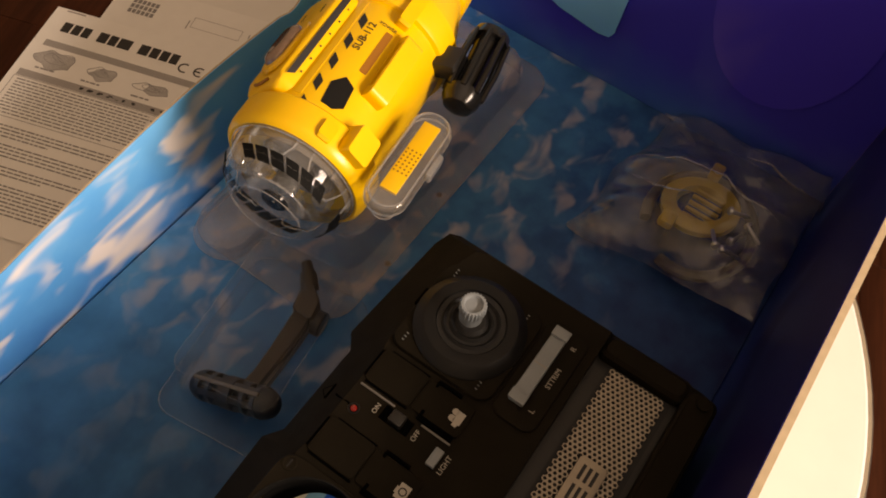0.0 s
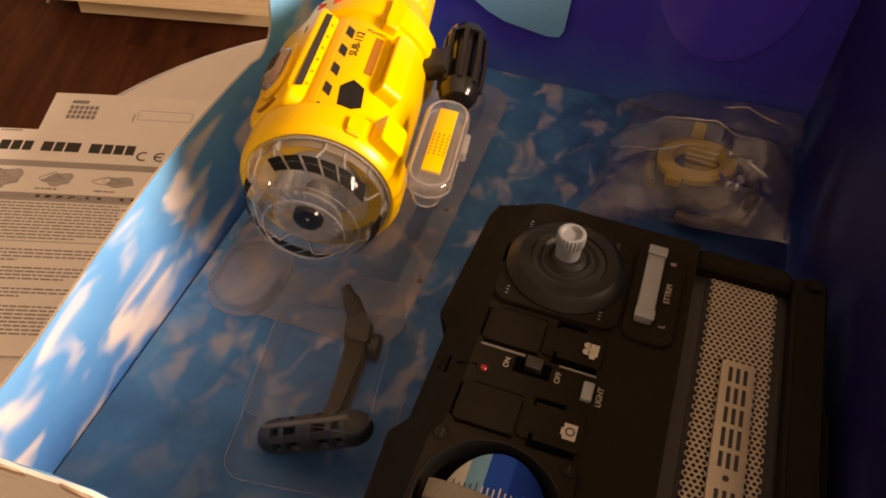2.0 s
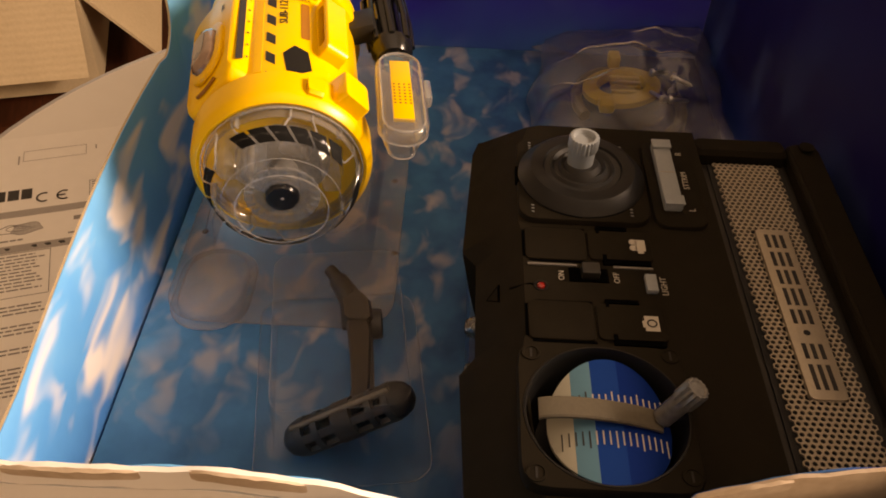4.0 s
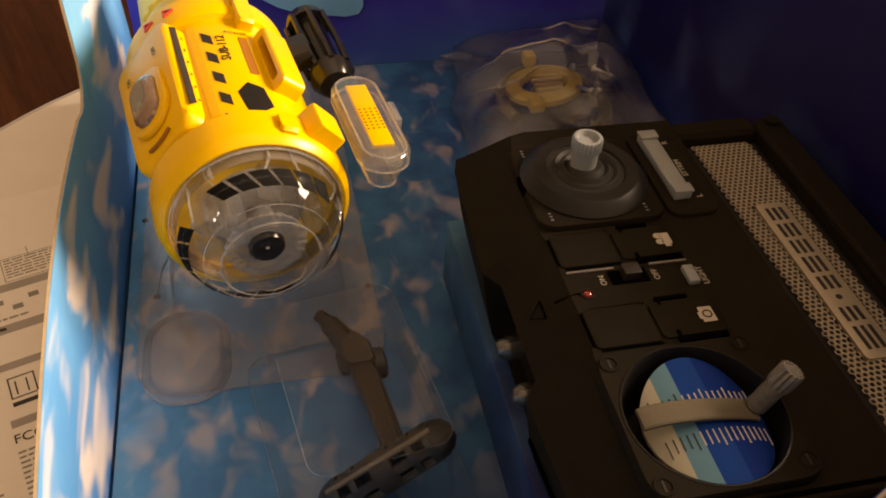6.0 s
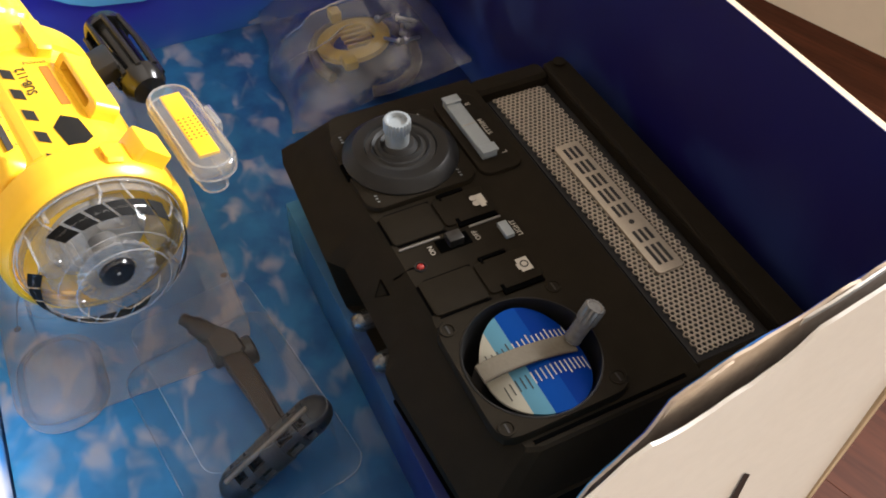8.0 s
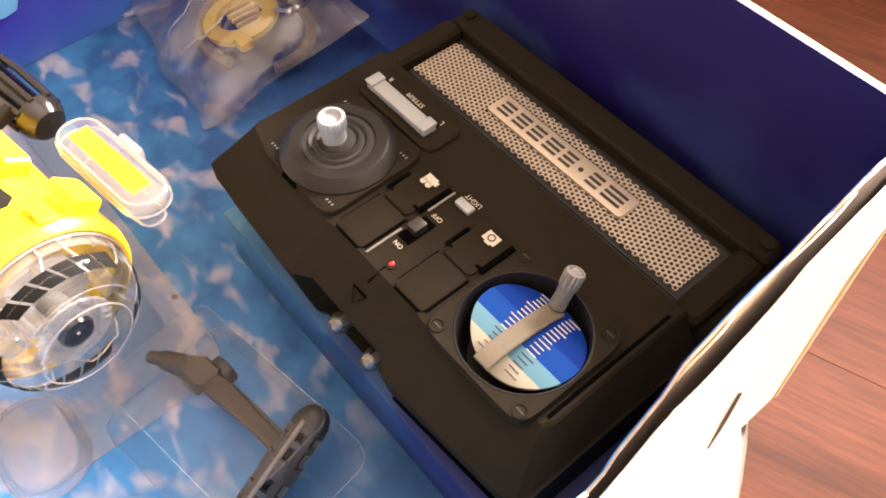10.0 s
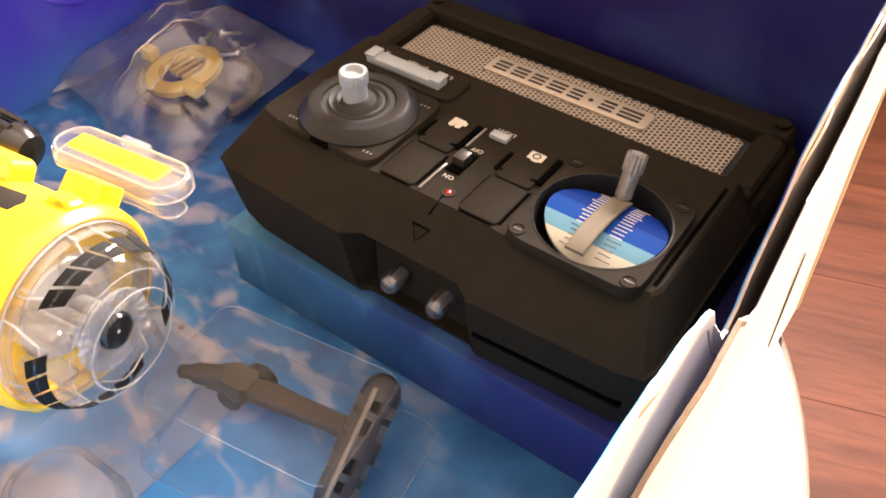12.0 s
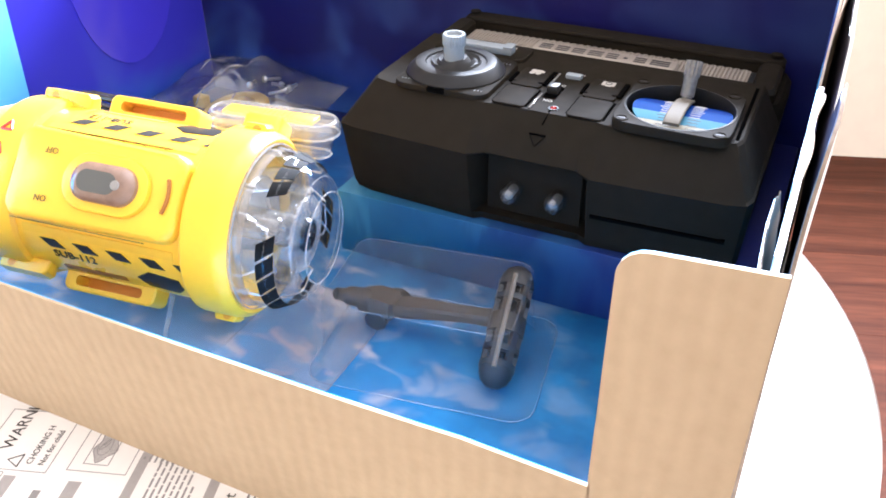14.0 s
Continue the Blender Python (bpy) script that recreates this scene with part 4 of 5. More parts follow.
def deckring(flank, z, notch):
    x0, x1, y0 = 47.4 + flank, 196 - flank, frontline(z)
    pts = [(x0 + 8, y0 + 1.4), (100.8, y0 - 0.9), (106.4, y0 + notch), (139.4, y0 + notch), (145.2, y0 - 0.9), (x1 - 8, y0 + 1.4)]
    pts += [(x1 - 1.5, y0 + 3.2), (x1, y0 + 7), (x1, 155.5), (x0, 155.5), (x0, y0 + 7), (x0 + 1.5, y0 + 3.2)]
    return [(x, y, z) for x, y in pts]


part("case", C(loft(B(), [hullring(2.2, 27.6, 1.0), hullring(1.4, 31, 1.0), hullring(1.4, 31.2, 10.0), hullring(0.8, 42, 12.5), hullring(0.2, 56.4, 15.0)])), DULL, ctl, sharp=20)
RX, RY = 165.5, 117.0
deck = loft(B(), [deckring(0.2, 56.2, 3.6), deckring(0.1, 57.0, 3.0), deckring(0.9, 57.6, 2.8), deckring(5.2, 65.2, 0.4), deckring(7.4, 69.5, 0.0), deckring(8.2, 70.2, 0.0)], True, False)
deck.verts.ensure_lookup_table()
lip = deck.verts[-12:]
hole = [deck.verts.new((RX + 17.9 * math.cos(math.pi * k / 24), RY + 17.9 * math.sin(math.pi * k / 24), 70.2)) for k in range(48)]
rim = [deck.edges.get((a, b)) for a, b in zip(lip, lip[1:] + lip[:1])] + [deck.edges.new((a, b)) for a, b in zip(hole, hole[1:] + hole[:1])]
bmesh.ops.triangle_fill(deck, use_beauty=True, edges=rim, normal=(0, 0, 1))
bmesh.ops.delete(deck, geom=[f for f in deck.faces if all(math.hypot(v.co.x - RX, v.co.y - RY) < 18.2 for v in f.verts)], context="FACES_ONLY")
part("deck", C(deck), DULL, ctl, sharp=14)
part("rear_case", C(loft(B(), [[(x, y, z) for x, y in rounded(49.8 + i, 195.8 - i, 155.6, 196.5 - i, 6, 4)] for i, z in ((0, 53.5), (0.2, 59), (2.0, 62.0))])), DULL, ctl)
part("rear_ridge", C(loft(B(), [[(x, y, z) for x, y in rounded(55 + i, 192 - i, 185.5 + i * 0.5, 196 - i, 3, 4)] for i, z in ((0, 61.5), (0, 66.6), (1.2, 68.0))])), DULL, ctl)
for x0, x1 in ((54, 62), (183, 192)):
    part("end_ridge", C(loft(B(), [[(x, y, z) for x, y in rounded(x0 + i, x1 - i, 155.6 + i, 185.4 - i, 2, 4)] for i, z in ((0, 61.5), (0, 66.5), (1.2, 68))])), DULL, ctl)
part("channel", C(box(B(), 61, 184, 155.6, 185.4, 61.6, 62.8)), BLACK, ctl)
part("rail", C(tube(B(), [(60, 186.4, 67.0), (186, 186.4, 67.0)], 1.2, 8)), DULL, ctl)
# front recess with two clear studs
for x in (116.0, 132.4):
    stud = C(lathe(B(), [(-6.5, 3.3), (-0.6, 3.5), (1.4, 2.9), (2.6, 1.9), (2.9, 0.1)], 20, Matrix.Translation((x, 89.0, 41.8)) @ Matrix.Rotation(radians(90), 4, "X")))
    knob = part("clear_stud", stud, STUD, ctl, "clear round stud")
    part("stud_core", C(lathe(B(), [(-6, 1.6), (0.4, 1.4), (1.0, 0.1)], 12, Matrix.Translation((x, 89.0, 41.8)) @ Matrix.Rotation(radians(90), 4, "X"))), MIDGREY, knob)
part("recess_panel", C(box(B(), 105.6, 140.4, 95.2, 95.6, 31.6, 55.6)), DULL, ctl)
part("seam", C(moved(box(B(), -22, 22, -0.9, 0.9, -0.6, 0.6), place(168, 88.6, 42.2, 0, 0, 3.0))), HOLLOW, ctl)
part("deck_groove", C(box(B(), 185.6, 186.8, 106, 151, 70.15, 70.32)), HOLLOW, ctl)
part("plate_notch", C(box(B(), 79.5, 86, 98.9, 100.4, 70.6, 72.35)), HOLLOW, ctl)
arrow = B()
tri = [Vector((120.6, frontline(64.6) + 0.3, 64.6)), Vector((126.4, frontline(64.6) + 0.3, 64.6)), Vector((123.5, frontline(61.6) + 0.6, 61.6))]
for k, r in ((0, 0.32), (1, 0.11), (2, 0.11)):
    tube(arrow, [tri[k], tri[(k + 1) % 3]], r, 6)
part("arrow_mark", C(arrow), HOLLOW, ctl)
# left stick
plate = part("stick_plate", C(slab(B(), rounded(65, 101.5, 99.5, 136.5, 5, 5), 70.0, 72.2, 0.7)), DULL, ctl)
LX, LY = 82.5, 118.0
part("stick_dome", C(lathe(B(), [(72.0, 18.3), (72.7, 18.3), (75.4, 15.7), (75.9, 14.9), (76.1, 13.6), (76.0, 11.4), (75.3, 11.0)], 64, place(LX, LY, 0))), SATIN, plate, sharp=22)
part("bellows", C(lathe(B(), [(75.4, 11), (75.2, 9.6), (76.3, 8.9), (75.4, 8.0), (75.5, 7.2), (76.8, 6.4), (75.9, 5.4), (77.4, 4.2), (77.4, 0.2)], 40, place(LX, LY, 0))), RUBBER, plate, "ribbed black rubber bellows")


def serrated(bm, m, h0, h1, r, top, teeth=20, dip=1.2):
    rings = []
    for h, rr, amp in ((h0, r * 0.86, 0), (h0 + (h1 - h0) * 0.55, r * 0.88, 0), (h0 + (h1 - h0) * 0.6, r, 0.5), (h1 - 0.3, r, 0.5), (h1, r * 0.93, 0.4), (h1, r * 0.72, 0), (h1 - dip, r * 0.6, 0), (h1 - dip, r * 0.05, 0)):
        rings.append([m @ Vector(((rr - amp * (k % 2)) * math.cos(math.pi * k / teeth), (rr - amp * (k % 2)) * math.sin(math.pi * k / teeth), h)) for k in range(2 * teeth)])
    return loft(bm, rings)


part("stick_knob", C(serrated(B(), Matrix.Translation((LX - 0.4, LY - 0.9, 0)), 76.5, 86.3, 4.3, 0, 24)), GREY, plate, "light grey serrated knob")
for x, y in ((69, 131), (97.5, 103.5), (69, 103.5), (97.5, 131)):
    for k in range(3):
        part("dimple", C(tube(B(), [(x - 1.4 + 1.3 * k, y - 0.4, 72.2), (x - 1.2 + 1.3 * k, y + 0.4, 72.2)], 0.16, 6)), GREY, plate)
part("trim_plate", C(slab(B(), rounded(63, 101.5, 137.5, 152.5, 4, 4), 70.0, 71.6, 0.6)), DULL, ctl)
trim = part("trim_slider", C(box(B(), 66.5, 95.5, 140.3, 145.6, 71.5, 74.2, bev=0.6)), GREY, ctl, "light grey trim slider")
part("slider_end", C(box(B(), 66.2, 70, 140.1, 145.8, 74.2, 75.0, bev=0.3)), GREY, trim)
part("slider_end", C(box(B(), 92, 95.8, 140.1, 145.8, 74.2, 75.0, bev=0.3)), GREY, trim)
part("slider_gap", C(box(B(), 80.7, 81.2, 140.6, 145.3, 74.15, 74.25)), MIDGREY, trim)


def label(text, x, y, z, size, mat=None, parent=ctl):
    part("lettering", C(moved(letters(text, size), Matrix.Translation((x, y, z)) @ Matrix.Rotation(radians(180), 4, "Z"))), mat or PALE, parent)


label("L", 94.5, 148.6, 71.7, 2.6), label("STTRIM", 81.5, 148.6, 71.7, 2.4), label("R", 69, 148.6, 71.7, 2.6)
# lighter grey than the case: paints the highlight along an edge
SHEENEDGE = material("edge_highlight_grey", (0.16, 0.15, 0.14), 0.15)
# middle keys: two long rocking keys, black strips painting slot shade beside each printed half
for x0, x1 in ((103.5, 115.6), (130.5, 143.0)):
    key = part("key", C(slab(B(), rounded(x0, x1, 101.0, 117.4, 1.5, 3), 70.1, 70.75, 0.3)), DULL, ctl)
    part("key_tread", C(slab(B(), rounded(x0 + 0.4, x1 - 0.4, 118.0, 135.0, 1.5, 3), 70.1, 70.9, 0.3)), DULL, key)
    slot = B()
    box(slot, x0 - 1.0, x0 + 0.1, 120.5, 129.0, 70.15, 71.0), box(slot, x0 + 0.1, x0 + 1.6, 120.5, 121.4, 70.15, 71.0)
    part("key_slot", C(slot), HOLLOW, key)
    slot = B()
    box(slot, x1 - 0.5, x1 + 1.2, 121.5, 134.0, 70.15, 71.0), box(slot, x1 - 2.2, x1 - 0.5, 121.5, 122.6, 70.15, 71.0)
    part("key_slot", C(slot), HOLLOW, key)
    edge_ = B()
    box(edge_, x0 - 0.5, x0 + 0.1, 103, 117.5, 70.15, 70.3), box(edge_, x1 - 0.1, x1 + 0.8, 102, 117.5, 70.15, 70.3), box(edge_, x0 + 1, x1 - 1, 100.2, 101.1, 70.15, 70.3)
    part("key_gap", C(edge_), HOLLOW, key)
icon = B()
box(icon, -2.6, 2.6, -2.2, 1.2, 0, 0.12), box(icon, -3.8, -2.6, -1.4, 0.6, 0, 0.12)
for dx in (-1.3, 1.5):
    lathe(icon, [(0, 1.3), (0.12, 1.3)], 14, place(dx, 1.9, 0))
part("film_icon", C(moved(icon, Matrix.Translation((109.3, 131.6, 70.95)) @ Matrix.Rotation(radians(180), 4, "Z") @ Matrix.Scale(0.8, 4))), PALE, ctl, "pale printed film icon")
icon = B()
box(icon, -3, 3, -2.2, 2.2, 0, 0.1), box(icon, -1.6, 1.0, 2.2, 2.9, 0, 0.1)
photo = part("photo_icon", C(moved(icon, Matrix.Translation((137.0, 131.4, 70.95)) @ Matrix.Rotation(radians(180), 4, "Z") @ Matrix.Scale(0.8, 4))), PALE, ctl, "pale printed photo icon")
part("icon_lens", C(lathe(B(), [(71.1, 0.9), (71.1, 1.3), (71.18, 1.3), (71.18, 0.9)], 18, place(137.0, 131.4, 0), closed=True)), RUBBER, photo)
# added strips that draw the bright edge beside the first key
for ya, yb in ((101.5, 114.4), (124.0, 134.5)):
    part("edge_highlight", C(box(B(), 117.2, 117.9, ya, yb, 70.2, 70.8, bev=0.2)), SHEENEDGE, ctl, "thin grey strip for the highlight on a key's edge")
part("slide_slot", C(box(B(), 118.4, 123.2, 112.2, 122.4, 70.1, 70.5)), HOLLOW, ctl)
part("slide_switch", C(box(B(), 118.8, 122.8, 115.2, 119.8, 70.4, 73.4, bev=0.4)), BLACK, ctl, "small black slide switch")
label("ON", 121.2, 110.2, 70.3, 2.2), label("OFF", 121.2, 124.6, 70.3, 2.2)
part("light_button", C(box(B(), 120.4, 126.4, 131.6, 134.6, 70.1, 71.8, bev=0.4)), GREY, ctl, "small light grey button")
label("LIGHT", 123.4, 136.6, 70.3, 2.3)
part("red_lamp", C(lathe(B(), [(70.0, 1.1), (70.5, 1.05), (70.8, 0.8), (71.0, 0.1)], 18, place(125.2, 104.7, 0))), material("red_lens", (0.26, 0.010, 0.008), 0.12, coat=0.5), ctl, "small dark red lamp")
part("lamp_ring", C(lathe(B(), [(70.1, 1.3), (70.5, 1.4), (70.5, 1.8), (70.1, 1.9)], 18, place(125.2, 104.7, 0), closed=True)), SATIN, ctl)
part("lamp_line", C(tube(B(), [(125.0, 103.4, 70.2), (124.6, 101.8, 70.2), (124.9, 100.6, 70.0), (124.4, 98.4, 68.4), (124.0, 97.0, 67.2)], 0.3, 6)), HOLLOW, ctl)
# right dial
dial = B()
ringpts, circ = [], []
for k in range(72):
    a = 2 * math.pi * k / 72
    c, s = math.cos(a), math.sin(a)
    q = (abs(c) ** 9 + abs(s) ** 9) ** (-1 / 9)
    ringpts.append((RX + 19.3 * q * c, RY + 19.4 * q * s))
for (x, y) in ringpts:
    a = math.atan2(y - RY, x - RX)
    circ.append((RX + 18.5 * math.cos(a), RY + 18.5 * math.sin(a)))
loft(dial, [[(x, y, 70.0) for x, y in ringpts], [(x, y, 72.6) for x, y in ringpts], [(x * 0.985 + RX * 0.015, y * 0.985 + RY * 0.015, 73.2) for x, y in ringpts], [(x, y, 73.2) for x, y in circ], [(x, y, 70.0) for x, y in circ]], False, False)
dialp = part("dial_plate", C(dial), DULL, ctl)
part("dial_bowl", C(lathe(B(), [(72.0, 18.45), (73.3, 18.4), (73.4, 18.0), (72.8, 17.7), (68, 17.5), (62, 16.8), (59, 14.5), (58.6, 0.2)], 64, place(RX, RY, 0), cap=False)), SATIN, dialp, "black bowl round the disc")


# the printed drum: a shallow cylinder that bows up along the strap
DX, DY, BOWED = RX + 0.5, RY + 1.4, 25.0


def drum(y):
    """Height of the drum's face at y."""
    return 71.6 - BOWED + math.sqrt(BOWED ** 2 - (y - DY) ** 2)


def band(a0, a1, mat):
    rows = []
    for y in np.linspace(RY + a0, RY + a1, 14):
        w, z = max(0.3, 16.6 * math.sqrt(max(0.0, 1 - ((y - DY) / 14.0) ** 2))), drum(y)
        rows.append([(DX - w, y, z - 0.8), (DX - w, y, z), (DX + w, y, z), (DX + w, y, z - 0.8)])
    return part("dial_band", C(loft(B(), rows)), mat, dialp)


DISC_BLUE = material("deep_blue_print", (0.0025, 0.028, 0.20), 0.6, spec=0.04)
DISC_MID = material("mid_blue_print", (0.005, 0.050, 0.26), 0.6, spec=0.04)
DISC_PALE = material("pale_cyan_print", (0.10, 0.25, 0.35), 0.6, spec=0.04)
DISC_WHITE = material("ivory_print", (0.44, 0.43, 0.36), 0.6, spec=0.04)
band(-12.55, -7.0, DISC_WHITE), band(-7.0, -2.4, DISC_PALE), band(-2.4, 3.8, DISC_MID), band(3.8, 15.35, DISC_BLUE)
for sgn in (-1, 1):
    for k in range(17):
        y = RY - 9.6 + 1.45 * k
        part("dial_tick", C(box(B(), *sorted((DX + sgn * 3.1, DX + sgn * (6.6 if k % 4 else 7.4))), y - 0.17, y + 0.17, drum(y) - 0.3, drum(y) + 0.06)), INK if y < RY - 2.4 else PALE, dialp)
strap = B()
rows = []
for k in range(15):
    a = math.pi * (0.13 + 0.65 * k / 14)
    y, z = RY - 16.4 * math.cos(a), 69.8 + 4.4 * math.sin(a) + 2.4 * math.cos(a)
    rows.append([(RX - 2.7, y, z - 0.7), (RX - 2.7, y, z), (RX - 2.3, y, z + 0.3), (RX + 2.3, y, z + 0.3), (RX + 2.7, y, z), (RX + 2.7, y, z - 0.7)])
loft(strap, rows)
part("dial_strap", C(strap), STRAPM, dialp, "arched grey strap over the dial")
LEV = Matrix.Translation((RX - 0.4, RY + 11.6, 69.0)) @ Matrix.Rotation(radians(-24), 4, "X")
part("dial_lever", C(serrated(B(), LEV, 3.0, 15.4, 2.9, 0, 14, 0.4)), SMOKE, dialp, "grey knurled lever")
part("lever_stem", C(lathe(B(), [(-1, 1.6), (4.4, 1.8)], 16, LEV)), MIDGREY, dialp)
for x, y in ((149.7, 100.9), (181.3, 100.9), (180.6, 133.3), (148.8, 133.5)):
    sc = part("screw", C(lathe(B(), [(73.1, 2.3), (73.5, 2.2), (73.5, 1.7), (73.25, 1.6), (73.25, 0.1)], 18, place(x, y, 0))), DULL, dialp)
    part("screw_slot", C(box(B(), x - 1.3, x + 1.3, y - 0.25, y + 0.25, 73.2, 73.35)), RUBBER, sc)
for x, y in ((188, 191), (59, 191)):
    part("screw", C(lathe(B(), [(69.1, 2.4), (69.5, 2.3), (69.5, 0.1)], 18, place(x, y, 0))), DULL, ctl)
# grille: a web of small hexagonal openings
grille = B()
GX0, GX1, GY0, GY1, GZ = 63.5, 181.2, 161.5, 182.4, 64.9
pitch = 1.75
rr = pitch / math.sqrt(3)
vmap = {}


def gv(x, y, z):
    key = (round(x, 2), round(y, 2), z)
    if key not in vmap:
        vmap[key] = grille.verts.new((x, y, z))
    return vmap[key]


ny, nx = int((GY1 - GY0) / pitch), int((GX1 - GX0) / (rr * 1.5))
for i in range(nx):
    for j in range(ny):
        cx, cy = GX0 + rr + i * rr * 1.5, GY0 + pitch / 2 + j * pitch + (pitch / 2 if i % 2 else 0)
        if 94.5 < cx < 153 and 167.5 < cy < 177.5:
            continue
        for k in range(6):
            a, b = math.pi / 3 * k, math.pi / 3 * (k + 1)
            q = [(cx + s * math.cos(t), cy + s * math.sin(t)) for s, t in ((rr, a), (rr, b), (rr * 0.64, b), (rr * 0.64, a))]
            try:
                grille.faces.new([gv(x, y, 0) for x, y in q])
            except ValueError:
                pass
for v in grille.verts:
    v.co.z = GZ
grille.normal_update()
bmesh.ops.solidify(grille, geom=grille.faces[:], thickness=0.35)
part("grille", C(grille), MESHM, ctl, "beige metal mesh with small hexagonal holes", kind="stuff")
part("grille_backing", C(box(B(), GX0 - 1, GX1 + 1, GY0 - 1, GY1 + 1, 62.9, 63.4)), RUBBER, ctl)
plate2 = part("name_plate", C(slab(B(), rounded(94.0, 153.2, 167.8, 177.2, 1.5, 3), 64.2, 65.5, 0.2)), MESHM, ctl, "beige plate with dark plain bars")
for x0, x1 in ((96.4, 101.6), (103.4, 108.8), (110.4, 115.6), (117.2, 123.2), (124.8, 129.6), (136.2, 141.0), (142.8, 150.4)):
    strokes = B()
    for y0 in (169.9, 172.0, 174.1):
        box(strokes, x0, x1, y0, y0 + 1.1, 65.5, 65.6)
    part("plain_bar", C(strokes), INK, plate2)
part("plain_bar", C(lathe(B(), [(65.5, 0.9), (65.6, 0.9)], 12, place(132.6, 172.4, 0))), INK, plate2)

# ---- the black stand arm in its own clear tray ----
arm = thing("stand_arm", "black plastic T-shaped arm in a clear tray", "toy part")
EDGE = material("tan_rib_plastic", (0.20, 0.155, 0.11), 0.6, grain=0.3)


def bar(stations):
    """A moulded bar with bevelled edges through stations of x, y, z, half-width and half-height."""
    return loft(B(), [[(x, y + w * c, z + t * q) for c, q in ((-1, -0.6), (-0.8, -1), (0.8, -1), (1, -0.6), (1, 0.6), (0.8, 1), (-0.8, 1), (-1, 0.6))] for x, y, z, w, t in stations])


part("shaft", bar(((89, 51.4, 10.2, 3.4, 2.6), (93, 52.2, 10.6, 3.9, 2.8), (97, 53.0, 11, 3.9, 2.6), (108, 54.4, 12, 3.2, 2.2), (119, 55.6, 13, 2.8, 2.0), (125.5, 56.2, 13.8, 3.2, 2.4))), ARM, arm)
part("shaft_web", loft(B(), [[(x, y + 3.0 + d, z + h) for d, h in ((0, -4.6), (1.4, -4.6), (1.4, -0.4), (0, -0.4))] for x, y, z in ((88, 51.4, 10.2), (97, 53.0, 11), (108, 54.4, 12), (125, 56.2, 13.8))]), BLACK, arm, "black web under the shaft")
part("tip_block", bar(((79.5, 46.4, 14.2, 3.6, 3.2), (82, 49.4, 12.6, 4.6, 3.6), (83.4, 50.2, 12.0, 5.2, 3.8), (89.4, 51.5, 10.6, 5.2, 3.6), (90.4, 51.6, 10.4, 3.8, 3.0))), ARM, arm)
part("tip", tube(B(), [(73.0, 40.2, 18.6), (74.8, 42.2, 17.4), (75.2, 42.6, 17.1), (76.0, 43.4, 16.6), (80.5, 47.8, 13.6)], [2.1, 2.3, 2.4, 3.3, 3.7], 14), ARM, arm)
part("tip_hole", lathe(B(), [(0, 1.4), (0.3, 1.4)], 12, Matrix.Translation((72.9, 40.1, 18.7)) @ Vector((-0.55, -0.75, 0.45)).to_track_quat("Z", "Y").to_matrix().to_4x4()), RUBBER, arm)
part("knuckle", lathe(B(), [(-2.2, 4.6), (-1.6, 5.2), (1.6, 5.2), (2.2, 4.6)], 24, place(87.4, 57.4, 7.6, 90, 0, 8)), BLACK, arm, "round black pivot")
part("pivot", lathe(B(), [(-2.0, 3.6), (-1.5, 4.2), (1.5, 4.2), (2.0, 3.6)], 20, place(84.5, 47.2, 6.6, 90, 0, 8)), BLACK, arm)
# the barrel: a hollow cage with rounded ends and a plain collar in its middle
P0, P1 = Vector((128.4, 67.6, 22.0)), Vector((132.6, 39.4, 6.2))
along_, BL = (P1 - P0).normalized(), (P1 - P0).length
BAR = Matrix.Translation(P0) @ along_.to_track_quat("Z", "X").to_matrix().to_4x4()
barrel = part("barrel", lathe(B(), [(-5.6, 0.2), (-5.2, 2.4), (-3.6, 4.4), (-1.2, 5.5), (1.0, 5.8), (1.0, 3.6), (BL - 1, 3.6), (BL - 1, 5.8), (BL + 1.2, 5.5), (BL + 3.6, 4.4), (BL + 5.2, 2.4), (BL + 5.6, 0.2)], 28, BAR), RUBBER, arm, "black barrel with rounded ends")
part("core", lathe(B(), [(1.1, 4.0), (BL - 1.1, 4.0)], 20, BAR), HOLLOW, barrel)
part("collar", lathe(B(), [(BL * 0.41, 4.1), (BL * 0.41, 6.2), (BL * 0.60, 6.2), (BL * 0.60, 4.1)], 28, BAR, closed=True), ARM, barrel)
for zc in (0.05, 0.22, 0.78, 0.95):
    part("hoop", lathe(B(), [(BL * zc - 1.2, 4.1), (BL * zc - 1.0, 6.0), (BL * zc + 1.0, 6.0), (BL * zc + 1.2, 4.1)], 28, BAR, closed=True), BLACK, barrel)
# bars that face up take the lit brown, the others plain black
for k in range(6):
    a = radians(60 * k + 12)
    c, q = math.cos(a), math.sin(a)
    part("cage_bar", moved(loft(B(), [[(r * c - w * q, r * q + w * c, z) for r, w in ((4.2, -1.2), (5.8, -1.2), (5.8, 1.2), (4.2, 1.2))] for z in (0.5, BL - 0.5)]), BAR), ARM if (BAR.to_3x3() @ Vector((c, q, 0))).z > 0.3 else BLACK, barrel)
crest_ = BAR.inverted() @ (P0 + Vector((0, 0, 10)))
a = math.atan2(crest_.y, crest_.x)
part("rib", moved(tube(B(), [(5.9 * math.cos(a), 5.9 * math.sin(a), z) for z in (-0.5, BL * 0.5, BL + 0.5)], 0.8, 8), BAR), EDGE, barrel, "tan moulded rib")

# ---- clear vacuum-formed trays ----


